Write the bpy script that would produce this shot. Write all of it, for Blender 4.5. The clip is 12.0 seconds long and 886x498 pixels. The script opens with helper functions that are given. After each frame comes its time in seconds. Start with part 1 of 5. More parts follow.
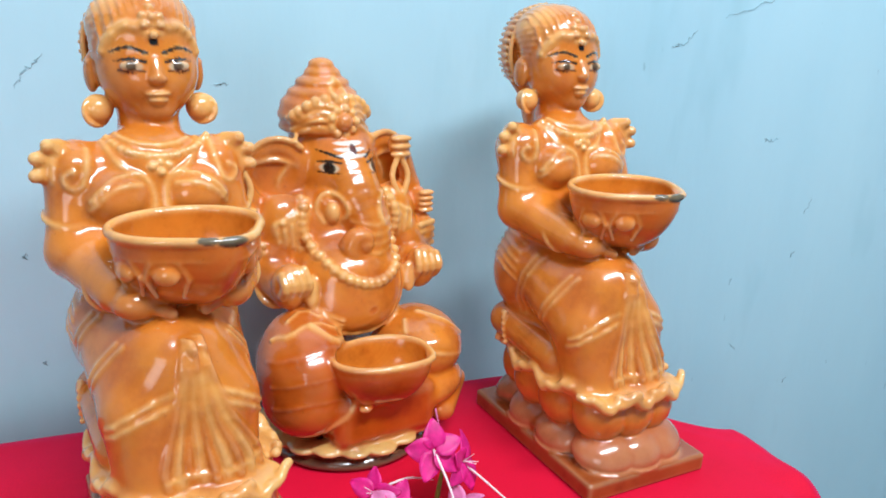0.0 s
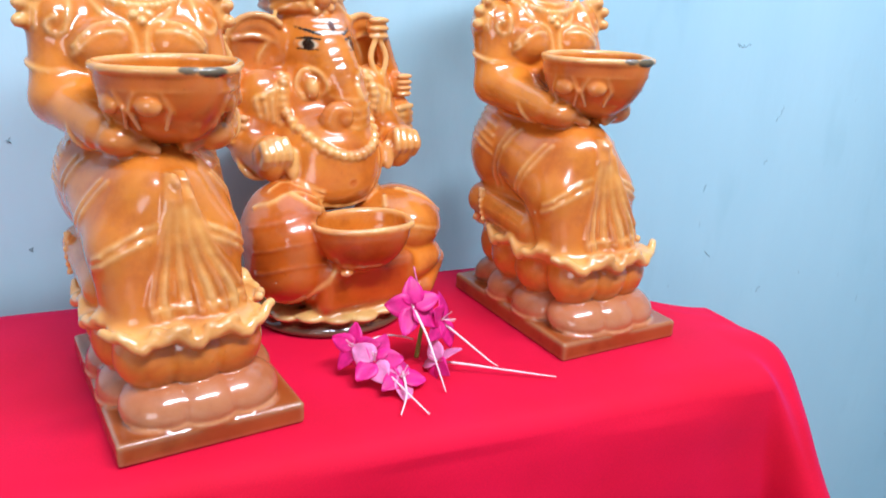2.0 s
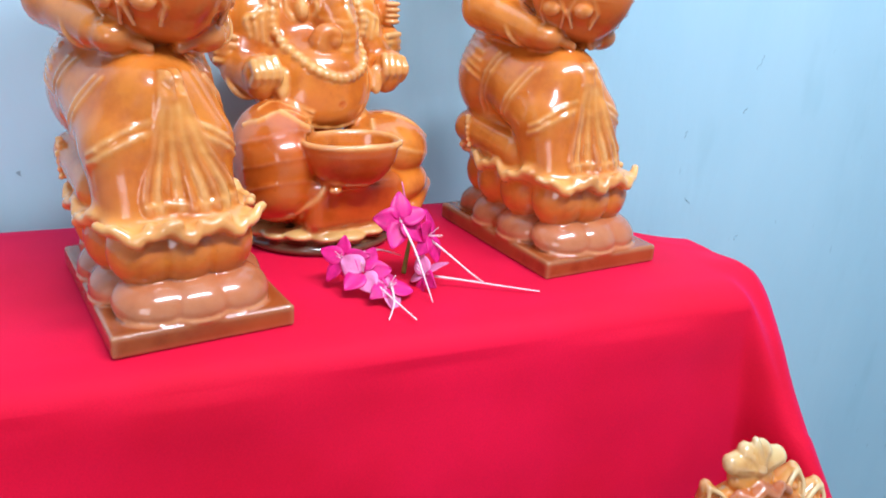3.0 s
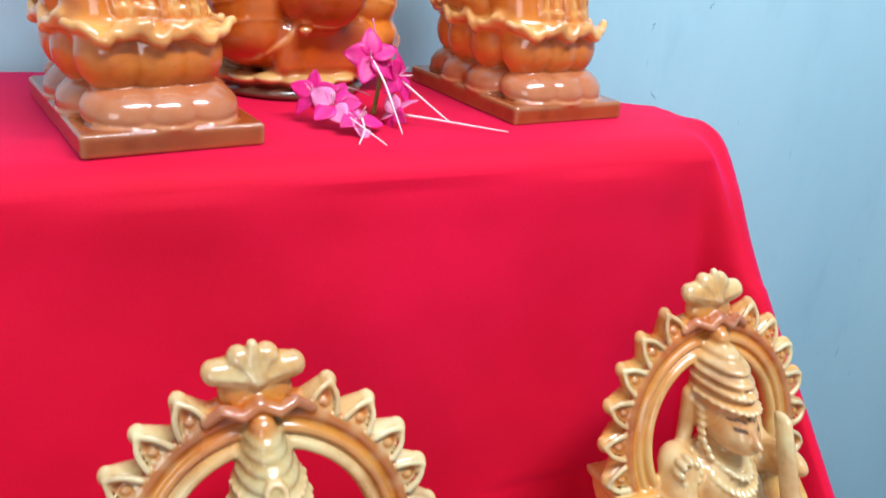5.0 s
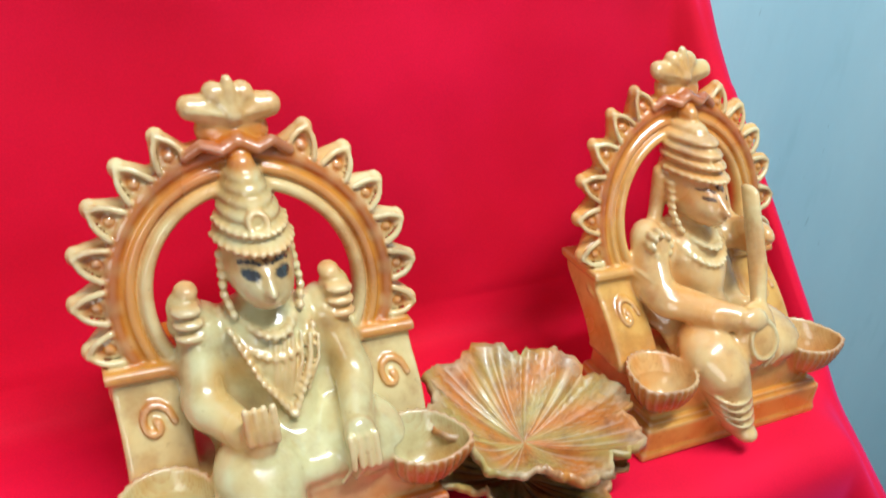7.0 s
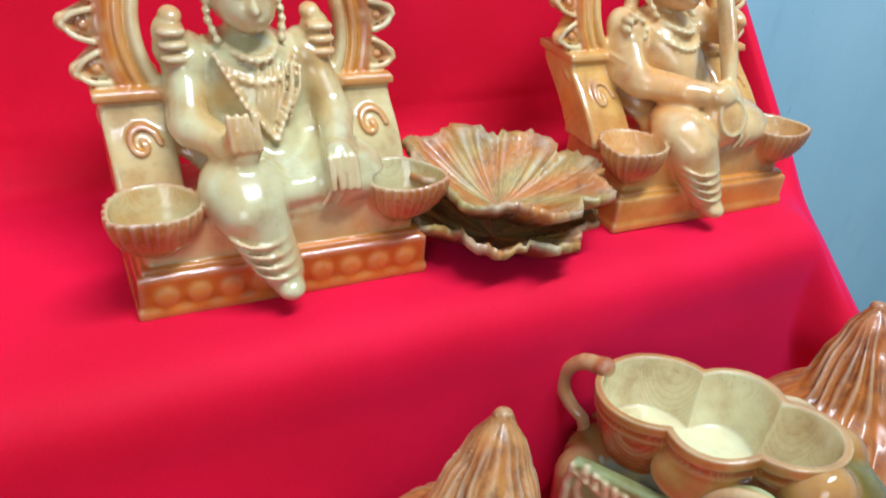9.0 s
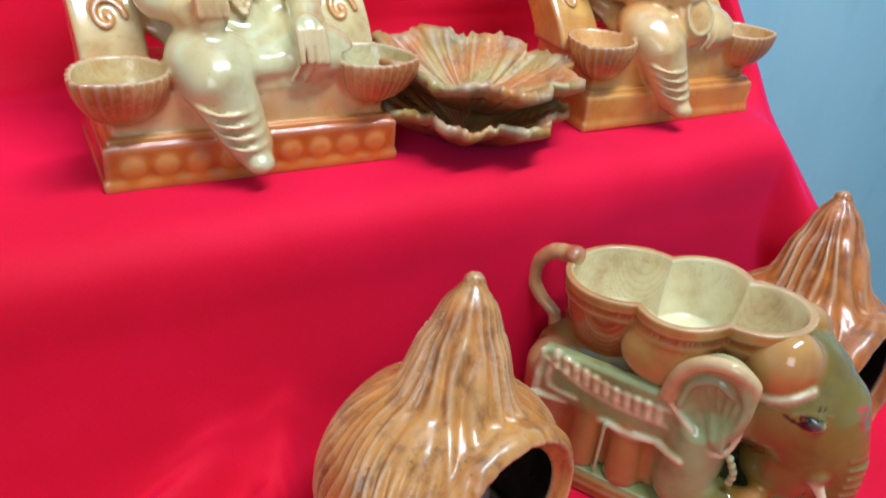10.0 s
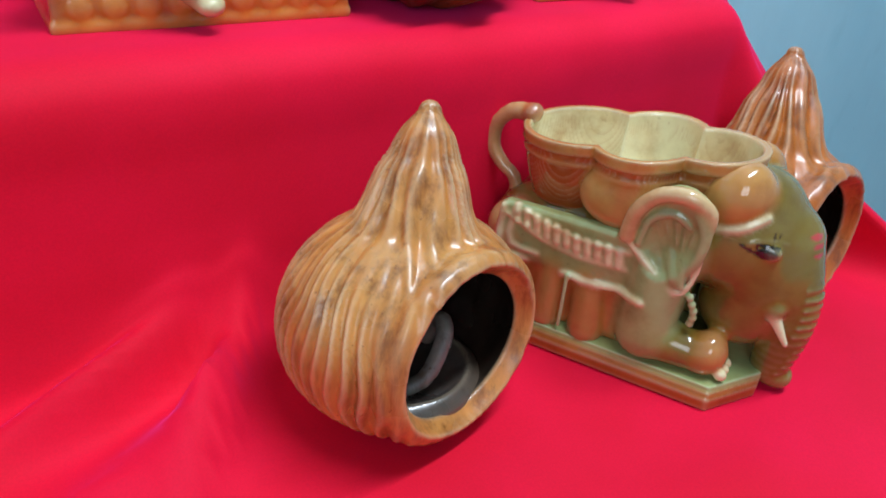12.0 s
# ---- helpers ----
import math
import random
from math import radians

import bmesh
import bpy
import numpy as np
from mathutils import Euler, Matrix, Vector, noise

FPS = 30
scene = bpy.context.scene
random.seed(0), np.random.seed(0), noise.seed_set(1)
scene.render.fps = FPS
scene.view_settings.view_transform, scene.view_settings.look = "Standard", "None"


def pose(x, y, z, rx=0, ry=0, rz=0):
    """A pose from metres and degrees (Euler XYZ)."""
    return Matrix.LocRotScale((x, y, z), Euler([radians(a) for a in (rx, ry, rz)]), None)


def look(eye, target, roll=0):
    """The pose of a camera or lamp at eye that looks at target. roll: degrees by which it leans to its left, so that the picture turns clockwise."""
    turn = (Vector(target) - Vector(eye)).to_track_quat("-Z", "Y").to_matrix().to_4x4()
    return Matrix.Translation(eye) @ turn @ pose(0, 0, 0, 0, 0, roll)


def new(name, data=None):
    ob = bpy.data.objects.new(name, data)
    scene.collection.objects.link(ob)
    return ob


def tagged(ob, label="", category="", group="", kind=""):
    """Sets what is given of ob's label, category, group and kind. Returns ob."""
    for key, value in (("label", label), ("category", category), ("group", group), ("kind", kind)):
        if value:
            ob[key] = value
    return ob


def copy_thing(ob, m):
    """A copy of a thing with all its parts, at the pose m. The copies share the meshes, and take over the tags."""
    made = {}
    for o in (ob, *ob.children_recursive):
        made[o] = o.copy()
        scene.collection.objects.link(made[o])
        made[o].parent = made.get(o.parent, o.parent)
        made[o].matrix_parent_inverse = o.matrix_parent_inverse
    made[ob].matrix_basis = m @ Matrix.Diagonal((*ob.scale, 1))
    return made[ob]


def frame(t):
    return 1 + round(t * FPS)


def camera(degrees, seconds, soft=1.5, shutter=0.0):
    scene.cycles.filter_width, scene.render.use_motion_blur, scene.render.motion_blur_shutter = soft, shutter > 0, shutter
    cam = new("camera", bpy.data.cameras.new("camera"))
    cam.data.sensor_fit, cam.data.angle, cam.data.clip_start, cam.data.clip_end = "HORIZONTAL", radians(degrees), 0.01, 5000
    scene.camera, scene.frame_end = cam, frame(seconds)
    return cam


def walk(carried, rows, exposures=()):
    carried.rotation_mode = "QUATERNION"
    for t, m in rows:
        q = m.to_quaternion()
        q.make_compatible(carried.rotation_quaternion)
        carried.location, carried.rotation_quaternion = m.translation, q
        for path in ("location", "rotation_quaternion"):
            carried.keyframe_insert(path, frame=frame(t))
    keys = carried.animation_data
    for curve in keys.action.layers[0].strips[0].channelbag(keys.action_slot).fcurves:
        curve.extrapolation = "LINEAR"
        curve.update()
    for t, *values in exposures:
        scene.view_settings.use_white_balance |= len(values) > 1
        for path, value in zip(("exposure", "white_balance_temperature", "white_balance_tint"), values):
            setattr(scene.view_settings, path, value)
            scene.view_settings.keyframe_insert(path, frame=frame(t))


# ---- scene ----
cam = camera(57.5, 12.0, soft=1.7, shutter=0.4)
PATH = [
    (0, (0.04, -0.005, 1.295), (0.747, 1.764, 0.687), 2.9),
    (0.5, (0.041, -0.011, 1.285), (0.752, 1.751, 0.663), 3.0),
    (1, (0.04, -0.02, 1.27), (0.758, 1.736, 0.637), 2.9),
    (1.5, (0.04, -0.031, 1.25), (0.759, 1.723, 0.613), 2.6),
    (2, (0.035, -0.041, 1.234), (0.769, 1.699, 0.574), 2.7),
    (2.5, (0.029, -0.051, 1.217), (0.782, 1.672, 0.536), 3.2),
    (3, (0.024, -0.061, 1.199), (0.799, 1.644, 0.499), 3.8),
    (5, (0.013, -0.093, 1.131), (0.857, 1.541, 0.345), 5.6),
    (5.5, (0.015, -0.111, 1.114), (0.845, 1.512, 0.29), 4.9),
    (6, (0.01, -0.117, 1.095), (0.863, 1.476, 0.236), 5.2),
    (6.5, (0.005, -0.127, 1.069), (0.876, 1.448, 0.196), 4.8),
    (7, (0.0, -0.139, 1.047), (0.876, 1.415, 0.142), 4.6),
    (9, (-0.018, -0.202, 0.961), (0.862, 1.288, -0.042), 5.6),
    (9.5, (-0.023, -0.214, 0.937), (0.89, 1.248, -0.077), 6.4),
    (10, (-0.027, -0.229, 0.912), (0.91, 1.219, -0.1), 6.3),
    (10.5, (-0.028, -0.243, 0.891), (0.921, 1.197, -0.121), 6.0),
    (11, (-0.029, -0.254, 0.873), (0.932, 1.179, -0.138), 5.8),
    (11.5, (-0.031, -0.262, 0.861), (0.939, 1.161, -0.157), 5.7),
    (12, (-0.035, -0.266, 0.851), (0.956, 1.135, -0.175), 5.7),
]
walk(cam, [(t, look(eye, target, roll)) for t, eye, target, roll in PATH],
     [(0, -0.20, 6350, 10), (1.0, -0.10, 6250, 12), (2.5, 0.06, 6050, 16), (3.2, 0.08, 6050, 16), (5.0, 0.10, 6250, 12), (5.7, 0.06, 6700, 7), (7.2, 0.08, 6600, 7), (8.8, 0.10, 5950, 9), (10.0, 0.10, 5900, 9), (12, 0.05, 6000, 9)])

# ---- world and light ----
world = bpy.data.worlds.new("room_world")
world.use_nodes = True
world.node_tree.nodes["Background"].inputs[0].default_value = (0.75, 0.86, 1.0, 1)
world.node_tree.nodes["Background"].inputs[1].default_value = 0.25
scene.world = world
scene.view_settings.exposure = 0.0


def area_lamp(name, eye, target, sx, sy, watts, colour):
    data = bpy.data.lights.new(name, "AREA")
    data.shape, data.size, data.size_y, data.energy, data.color = "RECTANGLE", sx, sy, watts, colour
    ob = new(name, data)
    ob.matrix_world = look(eye, target)
    return ob


area_lamp("tube_light", (0.46, -0.42, 2.50), (0.22, 0.62, 0.95), 1.2, 0.14, 42, (0.86, 0.94, 1.0))
area_lamp("window_light", (-1.25, -1.7, 1.75), (0.2, 0.3, 0.9), 0.9, 1.1, 12, (0.95, 0.97, 1.0))


# ---- materials ----
def base_material(name):
    m = bpy.data.materials.new(name)
    m.use_nodes = True
    nt = m.node_tree
    b = nt.nodes["Principled BSDF"]
    return m, nt, b


def node(nt, kind, **inputs):
    n = nt.nodes.new(kind)
    for k, v in inputs.items():
        n.inputs[k.replace("_", " ")].default_value = v
    return n


def ramp(nt, src, stops):
    r = nt.nodes.new("ShaderNodeValToRGB")
    els = r.color_ramp.elements
    while len(els) < len(stops):
        els.new(0.5)
    for e, (p, c) in zip(els, stops):
        e.position, e.color = p, c if len(c) == 4 else (*c, 1)
    nt.links.new(src, r.inputs[0])
    return r


def mix(nt, kind, fac, a, b):
    m = nt.nodes.new("ShaderNodeMix")
    m.data_type, m.blend_type = "RGBA", kind
    for sock, v in ((m.inputs[0], fac), (m.inputs[6], a), (m.inputs[7], b)):
        if hasattr(v, "is_output"):
            nt.links.new(v, sock)
        else:
            sock.default_value = v if not isinstance(v, tuple) or len(v) == 4 else (*v, 1)
    return m.outputs[2]


def bump(nt, b, height, strength, distance):
    n = node(nt, "ShaderNodeBump", Strength=strength, Distance=distance)
    nt.links.new(height, n.inputs["Height"])
    nt.links.new(n.outputs[0], b.inputs["Normal"])
    return n


def glaze_material(name, rough=0.16, speckle=0.25, coat=0.5, edge=(1.0, 0.74, 0.40), edge_amount=0.35, streak=0.0, bleed=(0.92, 0.62, 0.40), bleed_amount=0.5):
    """Glazed earthenware: painted colour, thinner and paler glaze on raised edges, runs and specks."""
    m, nt, b = base_material(name)
    tex = node(nt, "ShaderNodeTexCoord")
    col = nt.nodes.new("ShaderNodeAttribute")
    col.attribute_name = "glaze"
    n1 = node(nt, "ShaderNodeTexNoise", Scale=38.0, Detail=4.0, Roughness=0.6)
    n2 = node(nt, "ShaderNodeTexNoise", Scale=260.0, Detail=2.0)
    n3 = node(nt, "ShaderNodeTexNoise", Scale=24.0, Detail=3.0)
    for n in (n1, n2, n3):
        nt.links.new(tex.outputs["Object"], n.inputs["Vector"])
    geo = nt.nodes.new("ShaderNodeNewGeometry")
    rim = ramp(nt, geo.outputs["Pointiness"], [(0.50, (0, 0, 0)), (0.60, (1, 1, 1))])
    tint = ramp(nt, n1.outputs[0], [(0.30, (0.66, 0.50, 0.40)), (0.50, (1.0, 0.97, 0.95)), (0.70, (1.14, 1.18, 1.25))])
    c = mix(nt, "MULTIPLY", 0.8, col.outputs["Color"], tint.outputs[0])
    runs = ramp(nt, n3.outputs[0], [(0.44, (1, 1, 1)), (0.62, bleed)])
    c = mix(nt, "MULTIPLY", bleed_amount, c, runs.outputs[0])
    if streak:
        st = node(nt, "ShaderNodeMapping")
        st.inputs["Scale"].default_value = (90, 90, 9)
        ns = node(nt, "ShaderNodeTexNoise", Scale=1.0, Detail=5.0, Roughness=0.7)
        nt.links.new(tex.outputs["Object"], st.inputs[0])
        nt.links.new(st.outputs[0], ns.inputs["Vector"])
        r = ramp(nt, ns.outputs[0], [(0.34, (0.34, 0.24, 0.17)), (0.5, (1, 1, 1)), (0.68, (1.25, 1.2, 1.05))])
        c = mix(nt, "MULTIPLY", streak, c, r.outputs[0])
    rimf = nt.nodes.new("ShaderNodeMath")
    rimf.operation = "MULTIPLY"
    rimf.inputs[1].default_value = edge_amount
    nt.links.new(rim.outputs[0], rimf.inputs[0])
    c = mix(nt, "MIX", rimf.outputs[0], c, edge)
    dark = ramp(nt, n2.outputs[0], [(0.69, (1, 1, 1)), (0.76, (0.45, 0.32, 0.24))])
    c = mix(nt, "MULTIPLY", speckle, c, dark.outputs[0])
    nt.links.new(c, b.inputs["Base Color"])
    rr = ramp(nt, n3.outputs[0], [(0.3, (rough * 0.7,) * 3), (0.75, (rough * 1.6,) * 3)])
    nt.links.new(rr.outputs[0], b.inputs["Roughness"])
    b.inputs["IOR"].default_value = 1.55
    b.inputs["Coat Weight"].default_value = coat
    b.inputs["Coat Roughness"].default_value = 0.06
    b.inputs["Subsurface Weight"].default_value = 0.0
    bump(nt, b, n1.outputs[0], 0.12, 0.002)
    return m


M_FIGURE = glaze_material("orange_glaze")
M_ARCH = glaze_material("cream_glaze", rough=0.2, bleed=(0.95, 0.56, 0.24), bleed_amount=0.7, edge=(0.86, 0.80, 0.62), edge_amount=0.3)
M_ELEPHANT = glaze_material("green_glaze", rough=0.09, bleed=(1.0, 0.66, 0.36), bleed_amount=0.3, edge=(0.74, 0.74, 0.50), edge_amount=0.45)
M_COCONUT = glaze_material("streaked_glaze", rough=0.28, coat=0.25, edge=(0.80, 0.66, 0.44), edge_amount=0.5, streak=0.75, speckle=0.8)
M_LEAFBOWL = glaze_material("mottled_glaze", rough=0.35, coat=0.2, edge=(0.66, 0.66, 0.60), edge_amount=0.6, streak=0.5, speckle=0.7)


def cloth_material():
    m, nt, b = base_material("red_cloth")
    tex = node(nt, "ShaderNodeTexCoord")
    n1 = node(nt, "ShaderNodeTexNoise", Scale=7.0, Detail=4.0)
    n2 = node(nt, "ShaderNodeTexNoise", Scale=900.0, Detail=2.0)
    for n in (n1, n2):
        nt.links.new(tex.outputs["Object"], n.inputs["Vector"])
    r = ramp(nt, n1.outputs[0], [(0.3, (0.64, 0.003, 0.020)), (0.7, (0.82, 0.004, 0.044))])
    w = ramp(nt, n2.outputs[0], [(0.3, (0.94, 0.94, 0.94)), (0.7, (1.03, 1.03, 1.03))])
    c = mix(nt, "MULTIPLY", 1.0, r.outputs[0], w.outputs[0])
    nt.links.new(c, b.inputs["Base Color"])
    b.inputs["Roughness"].default_value = 0.72
    b.inputs["Sheen Weight"].default_value = 0.4
    b.inputs["Sheen Roughness"].default_value = 0.4
    b.inputs["Sheen Tint"].default_value = (1.0, 0.10, 0.62, 1)
    b.inputs["Specular IOR Level"].default_value = 0.15
    bump(nt, b, n2.outputs[0], 0.10, 0.0004)
    return m


def wall_material():
    m, nt, b = base_material("blue_plaster")
    tex = node(nt, "ShaderNodeTexCoord")
    n1 = node(nt, "ShaderNodeTexNoise", Scale=3.0, Detail=6.0, Roughness=0.6)
    n2 = node(nt, "ShaderNodeTexNoise", Scale=70.0, Detail=5.0)
    n3 = node(nt, "ShaderNodeTexNoise", Scale=17.0, Detail=3.0)
    mp = node(nt, "ShaderNodeMapping")
    mp.inputs["Scale"].default_value = (1, 1, 0.35)
    nt.links.new(tex.outputs["Object"], mp.inputs[0])
    for n in (n1, n2, n3):
        nt.links.new(mp.outputs[0], n.inputs["Vector"])
    r = ramp(nt, n1.outputs[0], [(0.3, (0.41, 0.65, 0.75)), (0.7, (0.52, 0.75, 0.83))])
    s = ramp(nt, n3.outputs[0], [(0.27, (0.82, 0.88, 0.88)), (0.42, (1, 1, 1))])
    c = mix(nt, "MULTIPLY", 0.6, r.outputs[0], s.outputs[0])
    nicks = ramp(nt, n2.outputs[0], [(0.26, (0.5, 0.58, 0.6)), (0.30, (1, 1, 1))])
    c = mix(nt, "MULTIPLY", 0.5, c, nicks.outputs[0])
    nt.links.new(c, b.inputs["Base Color"])
    b.inputs["Roughness"].default_value = 0.55
    bump(nt, b, n2.outputs[0], 0.15, 0.002)
    return m


def plain_material(name, colour, rough, noise_scale=60.0, vary=0.15, sss=0.0):
    m, nt, b = base_material(name)
    tex = node(nt, "ShaderNodeTexCoord")
    n = node(nt, "ShaderNodeTexNoise", Scale=noise_scale, Detail=4.0)
    nt.links.new(tex.outputs["Object"], n.inputs["Vector"])
    lo, hi = tuple(v * (1 - vary) for v in colour), tuple(min(1, v * (1 + vary)) for v in colour)
    r = ramp(nt, n.outputs[0], [(0.3, lo), (0.7, hi)])
    nt.links.new(r.outputs[0], b.inputs["Base Color"])
    b.inputs["Roughness"].default_value = rough
    if sss:
        b.inputs["Subsurface Weight"].default_value = sss
        b.inputs["Subsurface Radius"].default_value = (0.003, 0.001, 0.001)
    return m


M_CLOTH, M_WALL = cloth_material(), wall_material()
M_PAINT = plain_material("off_white_paint", (0.72, 0.78, 0.80), 0.6, 4.0, 0.06)
M_FLOOR = plain_material("grey_floor", (0.30, 0.28, 0.26), 0.4, 8.0, 0.2)
M_PETAL = plain_material("pink_petal", (0.78, 0.012, 0.22), 0.5, 120.0, 0.3)
M_PETAL_PALE = plain_material("pale_petal", (0.85, 0.22, 0.45), 0.5, 120.0, 0.3)
M_TUBE = plain_material("white_stalk", (0.88, 0.68, 0.70), 0.45, 90.0, 0.12)
M_STEM = plain_material("green_stem", (0.20, 0.30, 0.05), 0.5, 90.0, 0.2)
M_CRACK = plain_material("hairline_crack", (0.30, 0.46, 0.52), 0.8, 90.0, 0.2)


# ---- helpers for meshes ----
def link_mesh(name, verts, faces, material, parent=None, smooth=True, label=""):
    me = bpy.data.meshes.new(name)
    me.from_pydata([tuple(v) for v in verts], [], [tuple(f) for f in faces])
    me.materials.append(material)
    if smooth:
        me.polygons.foreach_set("use_smooth", [True] * len(me.polygons))
    ob = new(name, me)
    ob.parent = parent
    if label:
        tagged(ob, label)
    return ob


def part(name, bm, material, parent, label=""):
    me = bpy.data.meshes.new(name)
    bm.to_mesh(me)
    bm.free()
    me.materials.append(material)
    ob = new(name, me)
    ob.parent = parent
    if label:
        tagged(ob, label)
    return ob


def box_object(name, lo, hi, material):
    bm = bmesh.new()
    bmesh.ops.create_cube(bm, size=1.0)
    for v in bm.verts:
        v.co = Vector([lo[i] if v.co[i] < 0 else hi[i] for i in range(3)])
    return part(name, bm, material, None)


class Clay:
    """A lump of clay on a grid of distances: forms are pressed on or cut away with soft joints, each with its glaze colour."""

    def __init__(self, lo, hi, step, colour):
        self.lo, self.h = np.array(lo, float), step
        self.n = np.ceil((np.array(hi) - self.lo) / step).astype(int) + 1
        self.d = np.full(self.n, 0.03, np.float32)
        self.c = np.empty((*self.n, 3), np.float32)
        self.c[:] = colour
        self.colour = colour

    def region(self, lo, hi, pad):
        a = np.clip(np.floor((np.array(lo) - pad - self.lo) / self.h).astype(int), 0, self.n)
        b = np.clip(np.ceil((np.array(hi) + pad - self.lo) / self.h).astype(int) + 1, 0, self.n)
        if np.any(b <= a):
            return None, None
        ax = [np.float32(self.lo[i]) + np.arange(a[i], b[i], dtype=np.float32) * np.float32(self.h) for i in range(3)]
        return tuple(slice(a[i], b[i]) for i in range(3)), (ax[0][:, None, None], ax[1][None, :, None], ax[2][None, None, :])

    def press(self, dist, lo, hi, k=0.003, colour=None, cut=False):
        s, p = self.region(lo, hi, max(k, 2.5 * self.h) + 0.001)
        if s is None:
            return
        d = dist(*p).astype(np.float32)
        old = self.d[s]
        if cut:
            d = -d
            f = np.clip(0.5 - 0.5 * (old - d) / k, 0, 1)
            self.d[s] = old * (1 - f) + d * f + k * f * (1 - f)
        else:
            f = np.clip(0.5 + 0.5 * (old - d) / k, 0, 1)
            self.d[s] = old * (1 - f) + d * f - k * f * (1 - f)
        if colour is None:
            if cut:
                return
            colour = self.colour
        self.c[s] = self.c[s] * (1 - f[..., None]) + np.array(colour, np.float32) * f[..., None]

    def ball(self, at, r, k=0.003, colour=None, rot=(0, 0, 0), cut=False):
        """Ellipsoid."""
        r = np.array([r] * 3 if np.isscalar(r) else r, float)
        m = np.array(Euler([radians(a) for a in rot]).to_matrix().transposed())
        big = r.max() if any(rot) else r

        def f(x, y, z):
            x, y, z = x - at[0], y - at[1], z - at[2]
            u = [m[i, 0] * x + m[i, 1] * y + m[i, 2] * z for i in range(3)]
            k0 = np.sqrt(sum((u[i] / r[i]) ** 2 for i in range(3)))
            k1 = np.sqrt(sum((u[i] / r[i] ** 2) ** 2 for i in range(3)))
            return k0 * (k0 - 1) / np.maximum(k1, 1e-6)
        self.press(f, np.array(at) - big, np.array(at) + big, k, colour, cut)

    def rod(self, a, b, ra, rb=None, k=0.003, colour=None, cut=False):
        a, b = np.array(a, float), np.array(b, float)
        rb = ra if rb is None else rb
        ab = b - a
        L = max(float(ab @ ab), 1e-12)

        def f(x, y, z):
            t = np.clip(((x - a[0]) * ab[0] + (y - a[1]) * ab[1] + (z - a[2]) * ab[2]) / L, 0, 1)
            return np.sqrt((x - a[0] - t * ab[0]) ** 2 + (y - a[1] - t * ab[1]) ** 2 + (z - a[2] - t * ab[2]) ** 2) - (ra + (rb - ra) * t)
        R = max(ra, rb)
        self.press(f, np.minimum(a, b) - R, np.maximum(a, b) + R, k, colour, cut)

    def cord(self, pts, ra, rb=None, k=0.002, colour=None, cut=False):
        rb = ra if rb is None else rb
        P = [np.array(q, float) for q in pts]
        n = len(P) - 1

        def f(x, y, z):
            best = None
            for i in range(n):
                a, ab = P[i], P[i + 1] - P[i]
                t = np.clip(((x - a[0]) * ab[0] + (y - a[1]) * ab[1] + (z - a[2]) * ab[2]) / max(float(ab @ ab), 1e-12), 0, 1)
                d = np.sqrt((x - a[0] - t * ab[0]) ** 2 + (y - a[1] - t * ab[1]) ** 2 + (z - a[2] - t * ab[2]) ** 2) - (ra + (rb - ra) * (i + t) / n)
                best = d if best is None else np.minimum(best, d)
            return best
        R = max(ra, rb)
        self.press(f, np.min(P, 0) - R, np.max(P, 0) + R, k, colour, cut)

    def beads(self, pts, r, gap, colour=None, k=0.001):
        pts = [np.array(p, float) for p in pts]
        left = 0.0
        for p, q in zip(pts, pts[1:]):
            L = np.linalg.norm(q - p)
            t = left
            while t < L:
                self.ball(p + (q - p) * t / L, r, k, colour)
                t += gap
            left = t - L

    def lay(self, pts, way=(0, 1, 0), reach=0.24, deep=0.0):
        """Carry points along a direction until they meet the clay, so that ornaments follow its surface."""
        way, out = np.array(way, float), []
        n = int(reach / (0.5 * self.h))
        for p in pts:
            line = np.array(p, float) + np.arange(n)[:, None] * way * 0.5 * self.h
            i = np.clip(np.round((line - self.lo) / self.h).astype(int), 0, self.n - 1)
            hit = np.argmax(self.d[tuple(i.T)] < 0)
            if hit:
                out.append(line[hit] + way * deep)
        return out

    def trim(self, pts, r, colour=None, way=(0, 1, 0), k=0.0012, deep=0.0003, r2=None):
        """A raised line of clay laid on the surface."""
        run = []
        for q in self.lay(pts, way, deep=deep) + [None]:
            if q is not None and (not run or np.linalg.norm(q - run[-1]) < 0.011):
                run.append(q)
                continue
            if len(run) > 1:
                self.cord(run, r, r2, k, colour)
            run = [] if q is None else [q]

    def block(self, at, half, rnd=0.002, k=0.002, colour=None, rot=(0, 0, 0), cut=False):
        half = np.array(half, float)
        m = np.array(Euler([radians(a) for a in rot]).to_matrix().transposed())
        big = np.linalg.norm(half) if any(rot) else half

        def f(x, y, z):
            x, y, z = x - at[0], y - at[1], z - at[2]
            q = [np.abs(m[i, 0] * x + m[i, 1] * y + m[i, 2] * z) - half[i] + rnd for i in range(3)]
            out = np.sqrt(sum(np.maximum(v, 0) ** 2 for v in q))
            return out + np.minimum(np.maximum(np.maximum(q[0], q[1]), q[2]), 0) - rnd
        self.press(f, np.array(at) - big, np.array(at) + big, k, colour, cut)

